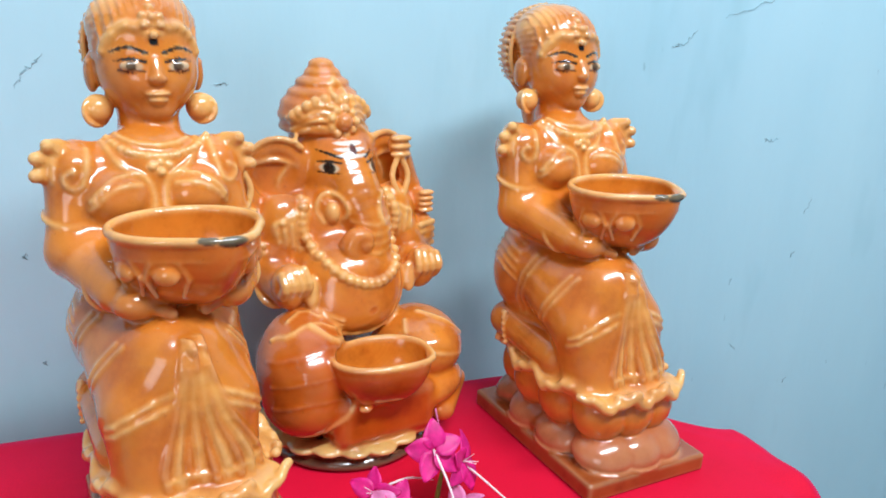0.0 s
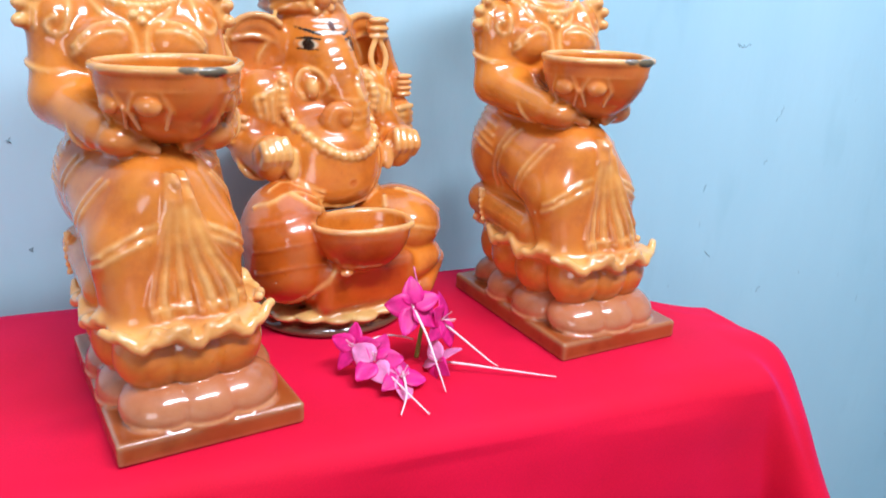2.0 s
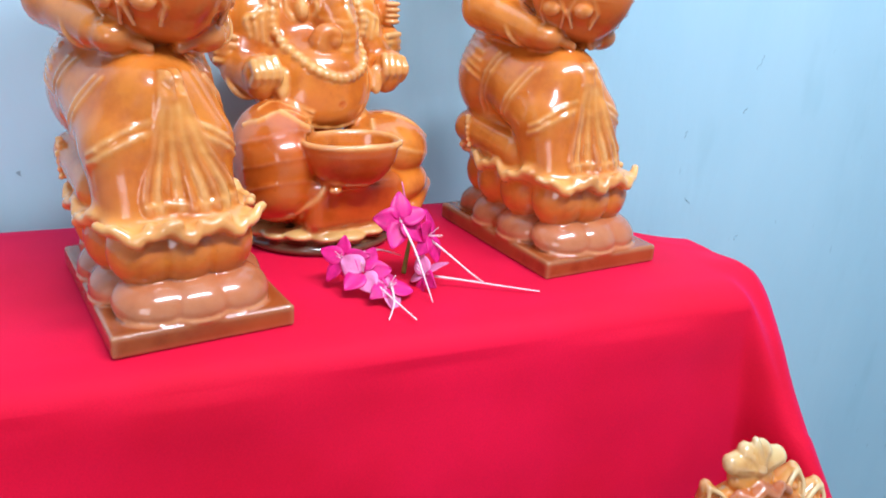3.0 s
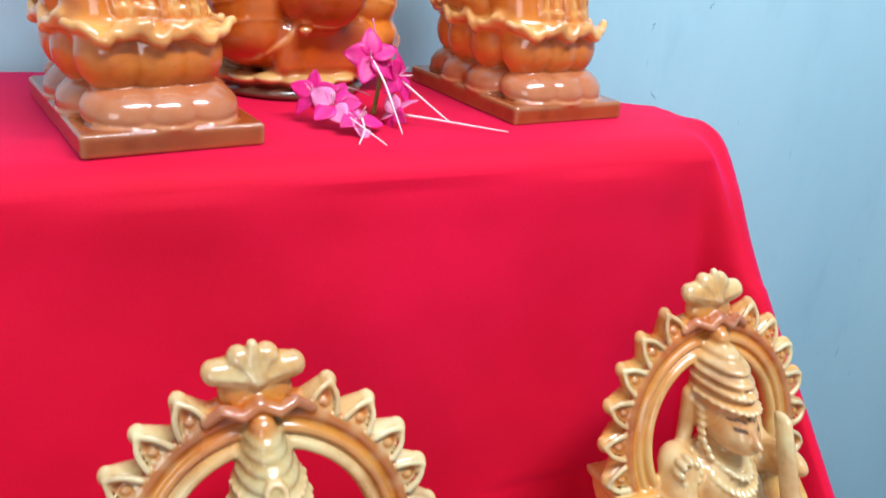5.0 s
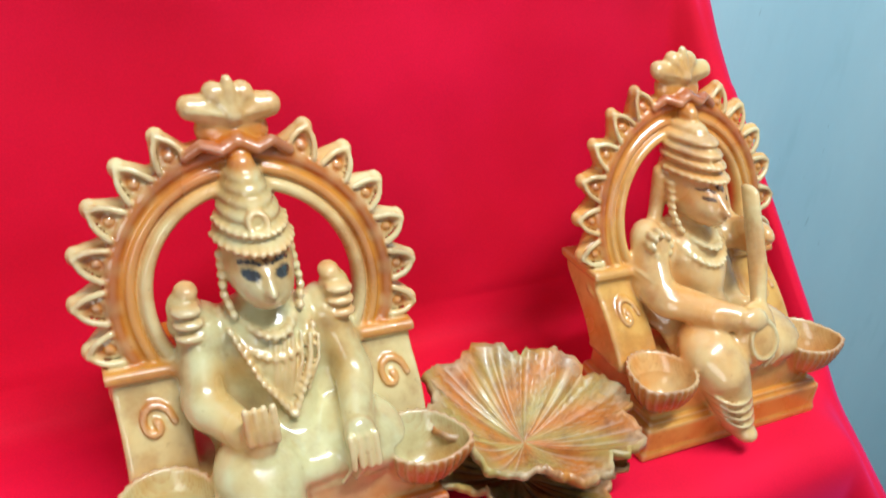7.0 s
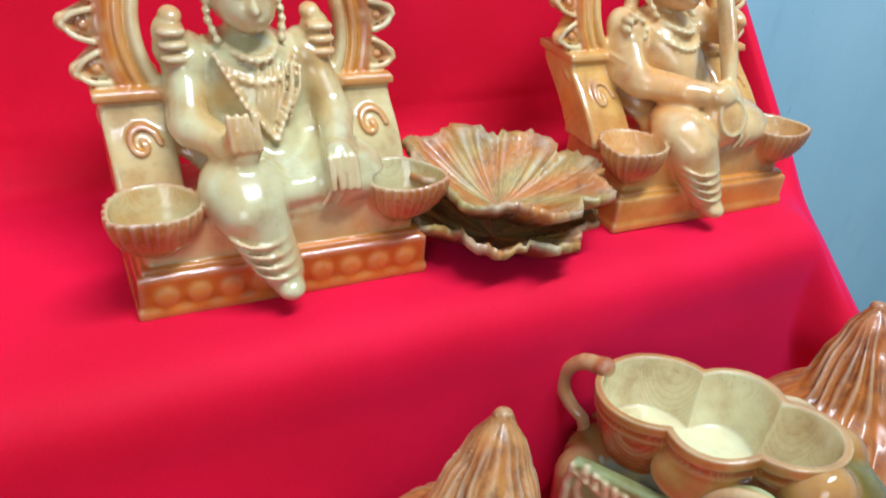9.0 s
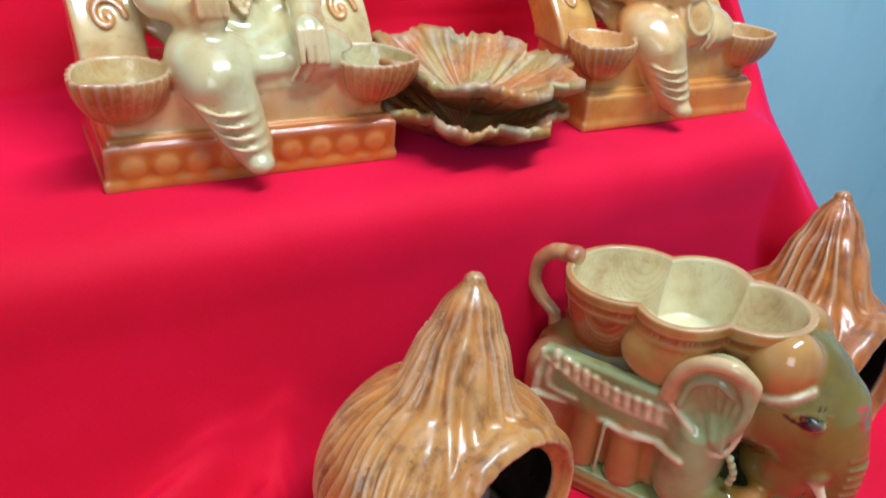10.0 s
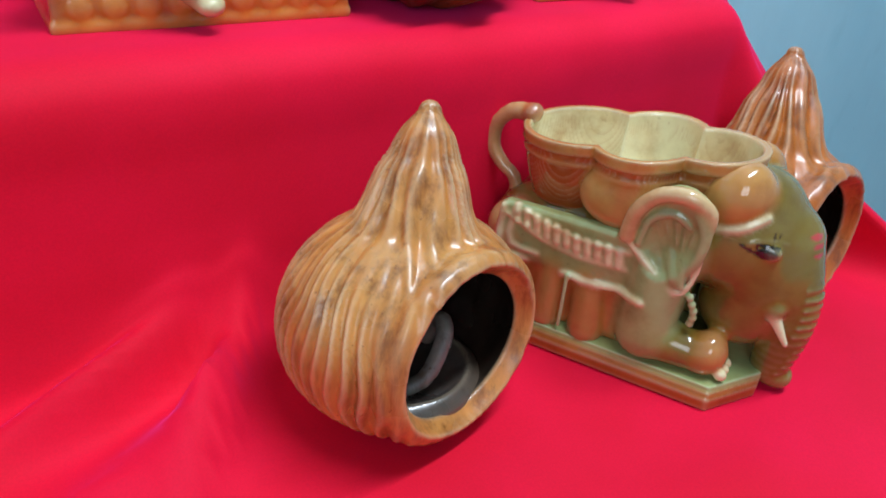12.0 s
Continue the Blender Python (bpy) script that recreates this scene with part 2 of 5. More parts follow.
    def ring(self, at, R, r, k=0.002, colour=None, rot=(0, 0, 0), squash=1.0, cut=False):
        """Torus; squash flattens its tube along the axis."""
        m = np.array(Euler([radians(a) for a in rot]).to_matrix().transposed())

        def f(x, y, z):
            x, y, z = x - at[0], y - at[1], z - at[2]
            u = [m[i, 0] * x + m[i, 1] * y + m[i, 2] * z for i in range(3)]
            return np.sqrt((np.sqrt(u[0] ** 2 + u[1] ** 2) - R) ** 2 + (u[2] / squash) ** 2) - r
        self.press(f, np.array(at) - R - r, np.array(at) + R + r, k, colour, cut)

    def bowl(self, at, rx, ry, depth, wall, spout=0.0, toward=-90, k=0.002, colour=None, inner=None, flute=0):
        """An oil-lamp bowl: round, hollow, drawn out into a lip towards one side. at: the centre of the rim."""
        t = radians(toward)
        far = max(rx, ry) + spout + 0.004

        def shape(x, y, z, g):
            u, v = x - at[0], y - at[1]
            ang = np.arctan2(v, u) - t
            ang = (ang + np.pi) % (2 * np.pi) - np.pi
            lip = 1 + spout / max(rx, ry) * np.exp(-(ang / 0.42) ** 2)
            rad = np.sqrt((u / (rx - g)) ** 2 + (v / (ry - g)) ** 2) / lip
            if flute and g == 0:
                rad = rad * (1 + 0.03 * np.cos(ang * flute))
            w = (z - at[2]) / (depth - g)
            return (np.sqrt(rad ** 2 + w ** 2) - 1) * min(rx, ry, depth) * 0.8
        a = np.array(at)
        self.press(lambda x, y, z: np.maximum(shape(x, y, z, 0.0), z - at[2]), a - (far, far, depth), a + (far, far, 0.002), k, colour)
        self.press(lambda x, y, z: np.maximum(shape(x, y, z, wall), z - at[2] - 0.003), a - (far, far, depth), a + (far, far, 0.003), 0.001, inner or colour, True)

    def mesh(self, name, material, bend=None, paint=()):
        """Surface nets. bend moves the points, paint lays (centre, radii, colour) brush marks on the glaze."""
        d, n = self.d, self.n
        s = d < 0
        s[0], s[-1], s[:, 0], s[:, -1], s[:, :, 0], s[:, :, -1] = False, False, False, False, False, False
        d = np.where(s, np.minimum(d, -1e-6), np.maximum(d, 1e-6))
        cnt = np.zeros(n - 1, np.uint8)
        for i in (0, 1):
            for j in (0, 1):
                for k in (0, 1):
                    cnt += s[i:n[0] - 1 + i, j:n[1] - 1 + j, k:n[2] - 1 + k]
        cell = np.argwhere((cnt > 0) & (cnt < 8))
        ids = np.full(n - 1, -1, np.int32)
        ids[tuple(cell.T)] = np.arange(len(cell))
        acc, num = np.zeros((len(cell), 3)), np.zeros(len(cell))
        corner = [np.array(c) for c in np.ndindex(2, 2, 2)]
        for a in corner:
            for ax in range(3):
                if a[ax]:
                    continue
                b = a.copy()
                b[ax] = 1
                va, vb = d[tuple((cell + a).T)], d[tuple((cell + b).T)]
                hit = (va < 0) != (vb < 0)
                t = np.where(hit, va / np.where(hit, va - vb, 1), 0)
                acc += np.where(hit[:, None], a + t[:, None] * (b - a), 0)
                num += hit
        co = self.lo + (cell + acc / num[:, None]) * self.h
        col = sum(self.c[tuple((cell + a).T)] for a in corner) / 8
        quads = []
        for ax in range(3):
            o1, o2 = [(1, 2), (2, 0), (0, 1)][ax]
            e = np.zeros(3, int)
            e[ax] = 1
            sl = [slice(1, n[i] - 1) for i in range(3)]
            sl2 = list(sl)
            sl2[ax] = slice(2, n[ax])
            here, nxt = s[tuple(sl)], s[tuple(sl2)]
            at = np.argwhere(here != nxt) + 1
            inside = s[tuple(at.T)]
            u, v = np.zeros(3, int), np.zeros(3, int)
            u[o1], v[o2] = 1, 1
            q = np.stack([ids[tuple((at - u - v).T)], ids[tuple((at - v).T)], ids[tuple(at.T)], ids[tuple((at - u).T)]], 1)
            q[~inside] = q[~inside][:, ::-1]
            quads.append(q)
        quads = np.concatenate(quads)
        quads = quads[(quads >= 0).all(1)]
        for centre, radii, colour in paint:
            w = np.sqrt((((co - centre) / radii) ** 2).sum(1))
            f = np.clip((1.12 - w) / 0.24, 0, 1)[:, None]
            col = col * (1 - f) + np.array(colour) * f
        if bend:
            co = bend(co)
        me = bpy.data.meshes.new(name)
        me.vertices.add(len(co))
        me.vertices.foreach_set("co", co.astype(np.float32).ravel())
        me.loops.add(quads.size)
        me.loops.foreach_set("vertex_index", quads.ravel().astype(np.int32))
        me.polygons.add(len(quads))
        me.polygons.foreach_set("loop_start", np.arange(0, quads.size, 4, dtype=np.int32))
        me.update(calc_edges=True)
        me.polygons.foreach_set("use_smooth", np.ones(len(quads), bool))
        at = me.attributes.new("glaze", "FLOAT_COLOR", "POINT")
        at.data.foreach_set("color", np.concatenate([col, np.ones((len(col), 1))], 1).astype(np.float32).ravel())
        me.materials.append(material)
        ob = new(name, me)
        return ob


# ---- the room ----
WALL_Y, FLOOR = 0.60, -0.7
for nm, lo, hi, mt in (("wall_north", (-2.2, WALL_Y, FLOOR), (2.4, WALL_Y + 0.15, 2.7), M_WALL),
                       ("wall_south", (-2.2, -2.75, FLOOR), (2.4, -2.6, 2.7), M_PAINT),
                       ("wall_west", (-2.35, -2.75, FLOOR), (-2.2, 0.77, 2.7), M_PAINT),
                       ("wall_east", (2.4, -2.75, FLOOR), (2.55, 0.77, 2.7), M_WALL),
                       ("floor", (-2.35, -2.75, FLOOR - 0.1), (2.55, 0.77, FLOOR), M_FLOOR),
                       ("ceiling", (-2.35, -2.75, 2.7), (2.55, 0.77, 2.8), M_PAINT)):
    tagged(box_object(nm, lo, hi, mt), {"wall_north": "light blue painted plaster wall with fine cracks"}.get(nm, "plain painted room surface"), nm.split("_")[0], kind="structure")


# ---- the red cloth over three steps ----
T1, T2, T3 = 1.0, 0.732, 0.573
XR, XL = 0.442, -0.22


def smooth(a, b, x):
    t = min(1, max(0, (x - a) / (b - a)))
    return t * t * (3 - 2 * t)


def profile(x):
    """Points of the cloth's line from the back to the front at x: flat steps inside, drawn tight between the step edges at the ends."""
    w = max(smooth(0.412, 0.440, x), smooth(-0.12, -0.20, x))
    bk = 0.545 - 0.125 * smooth(0.31, 0.445, x)
    f1, f2, f3 = 0.303, 0.078, -0.42
    step = [(bk, FLOOR + 0.005), (bk, 0.4), (bk, T1 - 0.02), (bk - 0.013, T1 - 0.003), (bk - 0.035, T1), (min(0.40, bk - 0.05), T1), (f1 + 0.03, T1), (f1 + 0.008, T1 - 0.003), (f1 - 0.002, T1 - 0.014),
            (f1 - 0.006, T1 - 0.05), (f1 - 0.010, 0.90), (f1 - 0.012, 0.82), (f1 - 0.016, T2 + 0.03), (f1 - 0.028, T2 + 0.004), (f1 - 0.06, T2), (0.18, T2), (f2 + 0.035, T2), (f2 + 0.01, T2 - 0.003),
            (f2 - 0.002, T2 - 0.016), (f2 - 0.004, T2 - 0.05), (f2 - 0.006, T2 - 0.09), (f2 - 0.010, T3 + 0.03), (f2 - 0.022, T3 + 0.004), (f2 - 0.06, T3), (-0.10, T3), (-0.25, T3), (f3 + 0.03, T3), (f3, T3 - 0.012),
            (f3 - 0.01, T3 - 0.08), (f3 - 0.015, 0.25), (f3 - 0.02, FLOOR + 0.005)]
    a, b, c = (f1 + 0.018, T1 - 0.004), (f2 + 0.045, T2 - 0.004), (-0.10, T3)
    tent = list(step)
    for i in range(7, 17):
        t = (i - 6) / 10.0
        tent[i] = (a[0] + (b[0] - a[0]) * t, a[1] + (b[1] - a[1]) * t - 0.006 * math.sin(math.pi * t))
    for i in range(17, 25):
        t = (i - 16) / 8.0
        tent[i] = (b[0] + (c[0] - b[0]) * t, b[1] + (c[1] - b[1]) * t - 0.006 * math.sin(math.pi * t))
    return [(p[0] + (q[0] - p[0]) * w, p[1] + (q[1] - p[1]) * w) for p, q in zip(step, tent)]


def refine(line, per=9):
    """Catmull-Rom through the profile's points, kept monotone enough by short steps."""
    out = []
    for i in range(len(line) - 1):
        p0, p1, p2, p3 = line[max(0, i - 1)], line[i], line[i + 1], line[min(len(line) - 1, i + 2)]
        L = math.dist(p1, p2)
        m1 = [(p2[j] - p0[j]) * L / max(1e-6, math.dist(p0, p2)) for j in (0, 1)]
        m2 = [(p3[j] - p1[j]) * L / max(1e-6, math.dist(p1, p3)) for j in (0, 1)]
        for s in range(per):
            t = s / per
            h = (2 * t ** 3 - 3 * t ** 2 + 1, t ** 3 - 2 * t ** 2 + t, -2 * t ** 3 + 3 * t ** 2, t ** 3 - t ** 2)
            out.append(tuple(h[0] * p1[j] + h[1] * m1[j] + h[2] * p2[j] + h[3] * m2[j] for j in (0, 1)))
    return out + [line[-1]]


FOLDS = (((0.096, 0.085), (0.022, -0.012), 0.034, 0.010), ((0.075, 0.070), (-0.045, 0.040), 0.030, 0.011), ((0.055, 0.030), (-0.060, -0.040), 0.016, 0.014), ((0.300, -0.120), (0.060, -0.150), 0.006, 0.020))


def build_cloth():
    xs = list(np.arange(XL, -0.02, 0.006)) + list(np.arange(-0.02, 0.405, 0.008)) + list(np.arange(0.405, XR + 0.0005, 0.0025))
    rows = []
    lines = [refine(profile(x)) for x in xs]
    n = len(lines[0])
    for side in (-1,):
        for d in (1.5, 0.7, 0.25, 0.1, 0.04, 0.014, 0.004):
            rows.append([(XL - 0.004 - 0.012 * min(1, d * 12) - 0.02 * d, y, max(FLOOR + 0.004, z - d)) for y, z in lines[0]])
    for x, ln in zip(xs, lines):
        rows.append([(x, y, z) for y, z in ln])
    for d in (0.004, 0.014, 0.03, 0.06, 0.12, 0.25, 0.7, 1.5):
        out = 0.004 + 0.010 * min(1, d * 25) + 0.05 * min(d, 0.3)
        rows.append([(XR + out, y, max(FLOOR + 0.004, z - d)) for y, z in lines[-1]])
    verts, faces = [], []
    for r in rows:
        for x, y, z in r:
            p = Vector((x, y, z))
            riser = 1.0 if (0.26 < y < 0.31 and z < 0.985 and z > 0.76) or (y < 0.06 and z > 0.59) else 0.25
            wob = noise.noise(p * 9.0) * 0.007 * riser + noise.noise(p * 24.0) * 0.0012 * riser
            left = smooth(0.06, -0.08, x) * (1 if z < 0.74 else 0.3)
            wob += left * 0.003 * math.sin(x * 70 + y * 22 + 1.2 * noise.noise(p * 7))
            lift = 0.0
            if z < 0.68 and -0.40 < y < 0.13:
                for (ax, ay), (bx, by), hgt, wid in FOLDS:
                    dx, dy = bx - ax, by - ay
                    t = ((x - ax) * dx + (y - ay) * dy) / (dx * dx + dy * dy)
                    q = ((x - ax) * dy - (y - ay) * dx) / math.hypot(dx, dy)
                    lift += hgt * smooth(0.66, 0.60, z) * smooth(0.115, 0.080, y) * smooth(-0.1, 0.25, t) * smooth(1.5, 0.5, t) * math.exp(-(q / wid) ** 2)
            soft = 0.0035 * noise.noise(Vector((x * 11, y * 11, 3.1))) if z < 0.99 else 0.0
            x += smooth(0.36, 0.44, x) * (0.020 * smooth(0.97, 0.74, z) + (0.045 * smooth(0.66, 0.575, z) if y < 0.12 else 0))
            verts.append((x, y - wob * 0.8, z + lift + (soft if y < 0.24 else 0) * smooth(0.0, 0.04, abs(lift) + 0.02) + (wob * 0.5 * left if y < 0.06 else wob * 0.12)))
    for i in range(len(rows) - 1):
        for j in range(n - 1):
            faces.append((i * n + j, i * n + j + 1, (i + 1) * n + j + 1, (i + 1) * n + j))
    ob = link_mesh("tablecloth", verts, faces, M_CLOTH)
    so = ob.modifiers.new("thick", "SOLIDIFY")
    so.thickness, so.offset = 0.0012, -1
    return tagged(ob, "bright red cotton cloth draped over a stepped display stand", "tablecloth")


build_cloth()

ORANGE, DEEP, BROWN = (0.66, 0.195, 0.020), (0.52, 0.095, 0.008), (0.33, 0.072, 0.015)
BLACK, WHITE = (0.006, 0.005, 0.005), (0.88, 0.86, 0.82)


def rounded_rect(hx, hy, n, start=0.0):
    """n points evenly round a rounded rectangle, with the outward direction."""
    pts = []
    for i in range(n):
        a = 2 * math.pi * (i + start) / n
        c, s = math.cos(a), math.sin(a)
        k = (abs(c) ** 4 + abs(s) ** 4) ** -0.25
        nx, ny = math.copysign(abs(c * k) ** 3, c), math.copysign(abs(s * k) ** 3, s)
        pts.append((hx * c * k, hy * s * k, math.degrees(math.atan2(ny, nx))))
    return pts


def curve(pts, n=14):
    """Smooth line through a few points, spread over n."""
    P, out = [np.array(p, float) for p in pts], []
    for t in np.linspace(0, len(P) - 1.0001, n):
        i = int(t)
        f = t - i
        p0, p1, p2, p3 = P[max(0, i - 1)], P[i], P[i + 1], P[min(len(P) - 1, i + 2)]
        out.append(0.5 * (2 * p1 + (p2 - p0) * f + (2 * p0 - 5 * p1 + 4 * p2 - p3) * f * f + (3 * p1 - p0 - 3 * p2 + p3) * f ** 3))
    return out


def front(pts, y=-0.095, n=14):
    return curve([(x, y, z) for x, z in pts], n)


def lamp_lady():
    """A kneeling lady on a lotus, holding an oil-lamp bowl."""
    c = Clay((-0.078, -0.090, -0.004), (0.072, 0.128, 0.302), 0.00108, ORANGE)
    c.block((0, 0, 0.0062), (0.0475, 0.0690, 0.0062), 0.002, colour=BROWN)
    c.ball((-0.001, 0, 0.017), (0.043, 0.066, 0.016), 0.004, BROWN)
    # lower, drooping petals
    for x, y, a in rounded_rect(0.029, 0.051, 10, 0.5):
        c.ball((x - 0.001, y, 0.0205), (0.0185, 0.0215, 0.0120), 0.0008, (0.50, 0.17, 0.07), (0, 22, a))
        r = radians(a)
        c.cord([(x - 0.001 + math.cos(r) * 0.0180 * math.cos(q) - math.sin(r) * 0.0200 * math.sin(q), y + math.sin(r) * 0.0180 * math.cos(q) + math.cos(r) * 0.0200 * math.sin(q), 0.0185 - 0.006 * math.cos(q)) for q in np.linspace(-1.3, 1.3, 9)], 0.0010, k=0.0010, colour=(0.60, 0.24, 0.10))
    # lotus cup with turned-out, notched petal tips
    c.ball((-0.004, 0, 0.044), (0.036, 0.054, 0.022), 0.004, DEEP)
    c.block((-0.004, 0.002, 0.055), (0.034, 0.050, 0.008), 0.006, 0.003, LIP)
    for x, y, a in rounded_rect(0.0285, 0.0460, 10, 0.5):
        r = radians(a)
        ox, oy = math.cos(r), math.sin(r)
        x -= 0.004
        c.ball((x, y, 0.0455), (0.0150, 0.0185, 0.0190), 0.0006, ORANGE, (0, 0, a))
        for t0, t1 in ((-1, 0), (0, 1)):
            lip = [(x + ox * (0.0118 + 0.0048 * (1 - t * t)) - oy * 0.0190 * t, y + oy * (0.0118 + 0.0048 * (1 - t * t)) + ox * 0.0190 * t,
                    0.0630 - 0.0075 * (1 - abs(t)) ** 1.3 + 0.0015 * math.sin(9 * t)) for t in np.linspace(t0, t1, 6)]
            c.cord(lip, 0.0026, k=0.003, colour=LIP)
        c.ball((x + ox * 0.006, y + oy * 0.006, 0.0600), (0.0115, 0.0185, 0.0034), 0.003, LIP, (0, 12, a))
    # hips, thighs and knees under the wrapped skirt
    cx = -0.008
    c.ball((cx, 0.044, 0.112), (0.0425, 0.034, 0.038), 0.006)
    c.ball((cx, 0.030, 0.078), (0.034, 0.040, 0.026), 0.006)
    for s in (-1, 1):
        c.rod((cx + s * 0.0165, 0.030, 0.122), (cx + s * 0.0150, -0.020, 0.096), 0.0255, 0.0225, 0.008)
        c.rod((cx + s * 0.0150, -0.022, 0.094), (cx + s * 0.0150, -0.030, 0.066), 0.0222, 0.0205, 0.006)
        c.rod((cx + s * 0.0270, -0.008, 0.070), (cx + s * 0.0290, 0.050, 0.076), 0.0130, 0.0125, 0.002)
        c.beads([(cx + s * 0.0405, 0.034, 0.066), (cx + s * 0.0410, 0.037, 0.077), (cx + s * 0.0390, 0.041, 0.088)], 0.0019, 0.0042, LIP)
    c.ball((cx, -0.006, 0.116), (0.030, 0.034, 0.028), 0.010)
    # waist, chest, shoulders
    c.rod((cx, 0.042, 0.120), (-0.004, 0.046, 0.166), 0.0350, 0.0265, 0.010)
    c.ball((-0.004, 0.050, 0.190), (0.0360, 0.0215, 0.031), 0.008)
    for s in (-1, 1):
        c.ball((-0.003 + s * 0.0195, 0.0335, 0.1870), (0.0165, 0.0140, 0.0135), 0.004)
        c.ball((-0.005 + s * 0.034, 0.050, 0.199), (0.0140, 0.0165, 0.0160), 0.007)
        c.rod((-0.005 + s * 0.0360, 0.048, 0.197), (-0.005 + s * 0.0395, 0.036, 0.162), 0.0136, 0.0130, 0.006)
        c.rod((-0.005 + s * 0.0395, 0.036, 0.160), (-0.002 + s * 0.0290, -0.004, 0.150), 0.0130, 0.0100, 0.006)
        c.rod((-0.005 + s * 0.0280, 0.036, 0.165), (-0.004 + s * 0.0200, 0.014, 0.152), 0.0120, 0.0110, 0.008)
        # open hand under the bowl
        c.ball((-0.002 + s * 0.022, -0.012, 0.148), (0.0120, 0.0120, 0.0090), 0.003)
        for i in range(4):
            c.rod((-0.002 + s * 0.028, -0.016 + 0.006 * i, 0.151), (-0.002 + s * 0.008, -0.022 + 0.006 * i, 0.143), 0.0036, 0.0030, 0.0012)
        c.ring((-0.005 + s * 0.0380, 0.0415, 0.1785), 0.0136, 0.0015, 0.0012, LIP, (14, 0, 0))
        c.ring((-0.002 + s * 0.0310, 0.003, 0.1518), 0.0114, 0.0016, 0.001, LIP, (66, 0, s * 12))
        # frilled sleeve and its curl
        for q, L in ((-0.30, 0.0065), (0.35, 0.0060), (1.00, 0.0055)):
            p = (-0.005 + s * (0.0370 + 0.0105 * math.cos(q)), 0.046, 0.2025 + 0.0105 * math.sin(q))
            c.rod(p, (p[0] + s * L * math.cos(q * 0.7), p[1] - 0.006, p[2] + L * 0.55 * math.sin(q + 0.3)), 0.0056, 0.0034, 0.003, LIP)
        c.trim(front([(-0.004 + s * 0.0300, 0.2145), (-0.004 + s * 0.0320, 0.203), (-0.004 + s * 0.0345, 0.1945), (-0.004 + s * 0.0400, 0.1935), (-0.004 + s * 0.0425, 0.1985), (-0.004 + s * 0.0385, 0.2015)]), 0.0016, LIP)
        c.trim(front([(-0.004 + s * 0.0440, 0.211), (-0.004 + s * 0.0465, 0.203), (-0.004 + s * 0.0470, 0.196)], n=6), 0.0012, LIP)
        # blouse edge and its neckline
        for dz in (0.0, 0.0040):
            c.trim(front([(-0.003 + s * 0.0330, 0.1835 + dz), (-0.003 + s * 0.0270, 0.1905 + dz), (-0.003 + s * 0.0180, 0.1950 + dz), (-0.003 + s * 0.0090, 0.1945 + dz)]), 0.0013, LIP)
        c.trim(front([(-0.003 + s * 0.0235, 0.2140), (-0.003 + s * 0.0165, 0.2030), (-0.003 + s * 0.0060, 0.1975), (-0.003 + s * 0.0030, 0.1880), (-0.003 + s * 0.0040, 0.1790)]), 0.0014, LIP)
    # pleats round the hip and bands across the thighs
    for i in range(6):
        z = 0.121 + 0.0047 * i
        for s in (-1, 1):
            c.trim(curve([(s * 0.095, 0.066, z), (s * 0.095, 0.046, z + 0.001), (s * 0.095, 0.026, z - 0.003 * (5 - i) * 0.4)], 8), 0.0013, LIP, (-s, 0, 0), 0.0014)
    for s in (-1, 1):
        for off in (0.0, 0.0050):
            c.trim(curve([(s * 0.095, 0.014 - off, 0.134), (s * 0.095, 0.020 - off, 0.118), (s * 0.095, 0.028 - off, 0.100), (s * 0.095, 0.030 - off, 0.090)], 12), 0.0013, LIP, (-s, 0, 0))
            c.trim(curve([(s * 0.095, -0.014 - off, 0.128), (s * 0.095, -0.006 - off, 0.110), (s * 0.095, 0.002 - off, 0.096)], 10), 0.0013, LIP, (-s, 0, 0))
            c.trim(front([(cx + s * 0.0400, 0.0890 - off), (cx + s * 0.0300, 0.1000 - off), (cx + s * 0.0180, 0.1070 - off), (cx + s * 0.0080, 0.1100 - off)]), 0.0013, LIP)
    # fan of pleats down the front
    for i in range(-4, 5):
        x1 = 0.001 + i * 0.0056
        c.trim(front([(-0.004 + i * 0.0011, 0.1330), (-0.004 + i * 0.0018, 0.118), (-0.003 + i * 0.0032, 0.098), (x1 - 0.001, 0.076), (x1, 0.0670)], n=16), 0.0012, LIP if i % 2 else ORANGE, k=0.0016, deep=0.0, r2=0.0027)
    c.trim(front([(-0.022, 0.0705), (0.000, 0.0690), (0.022, 0.0705)], n=8), 0.0014, LIP)
    # bowl held before the chest
    c.bowl((0.001, -0.011, 0.1835), 0.0360, 0.0285, 0.0400, 0.0034, 0.0100, -68, 0.002, (0.66, 0.160, 0.018), ORANGE)
    rim = []
    for q in np.linspace(0, 2 * math.pi, 44):
        d = (math.degrees(q) + 68 + 180) % 360 - 180
        k = 1 + 0.0100 / 0.0360 * math.exp(-(radians(d) / 0.42) ** 2)
        rim.append((0.001 + 0.0352 * k * math.cos(q), -0.011 + 0.0277 * k * math.sin(q), 0.1830))
    c.cord(rim, 0.0023, k=0.0010, colour=LIP)
    c.cord([(p[0] * 0.955, -0.011 + (p[1] + 0.011) * 0.955, 0.1735) for p in rim], 0.0009, k=0.0012, colour=ORANGE)
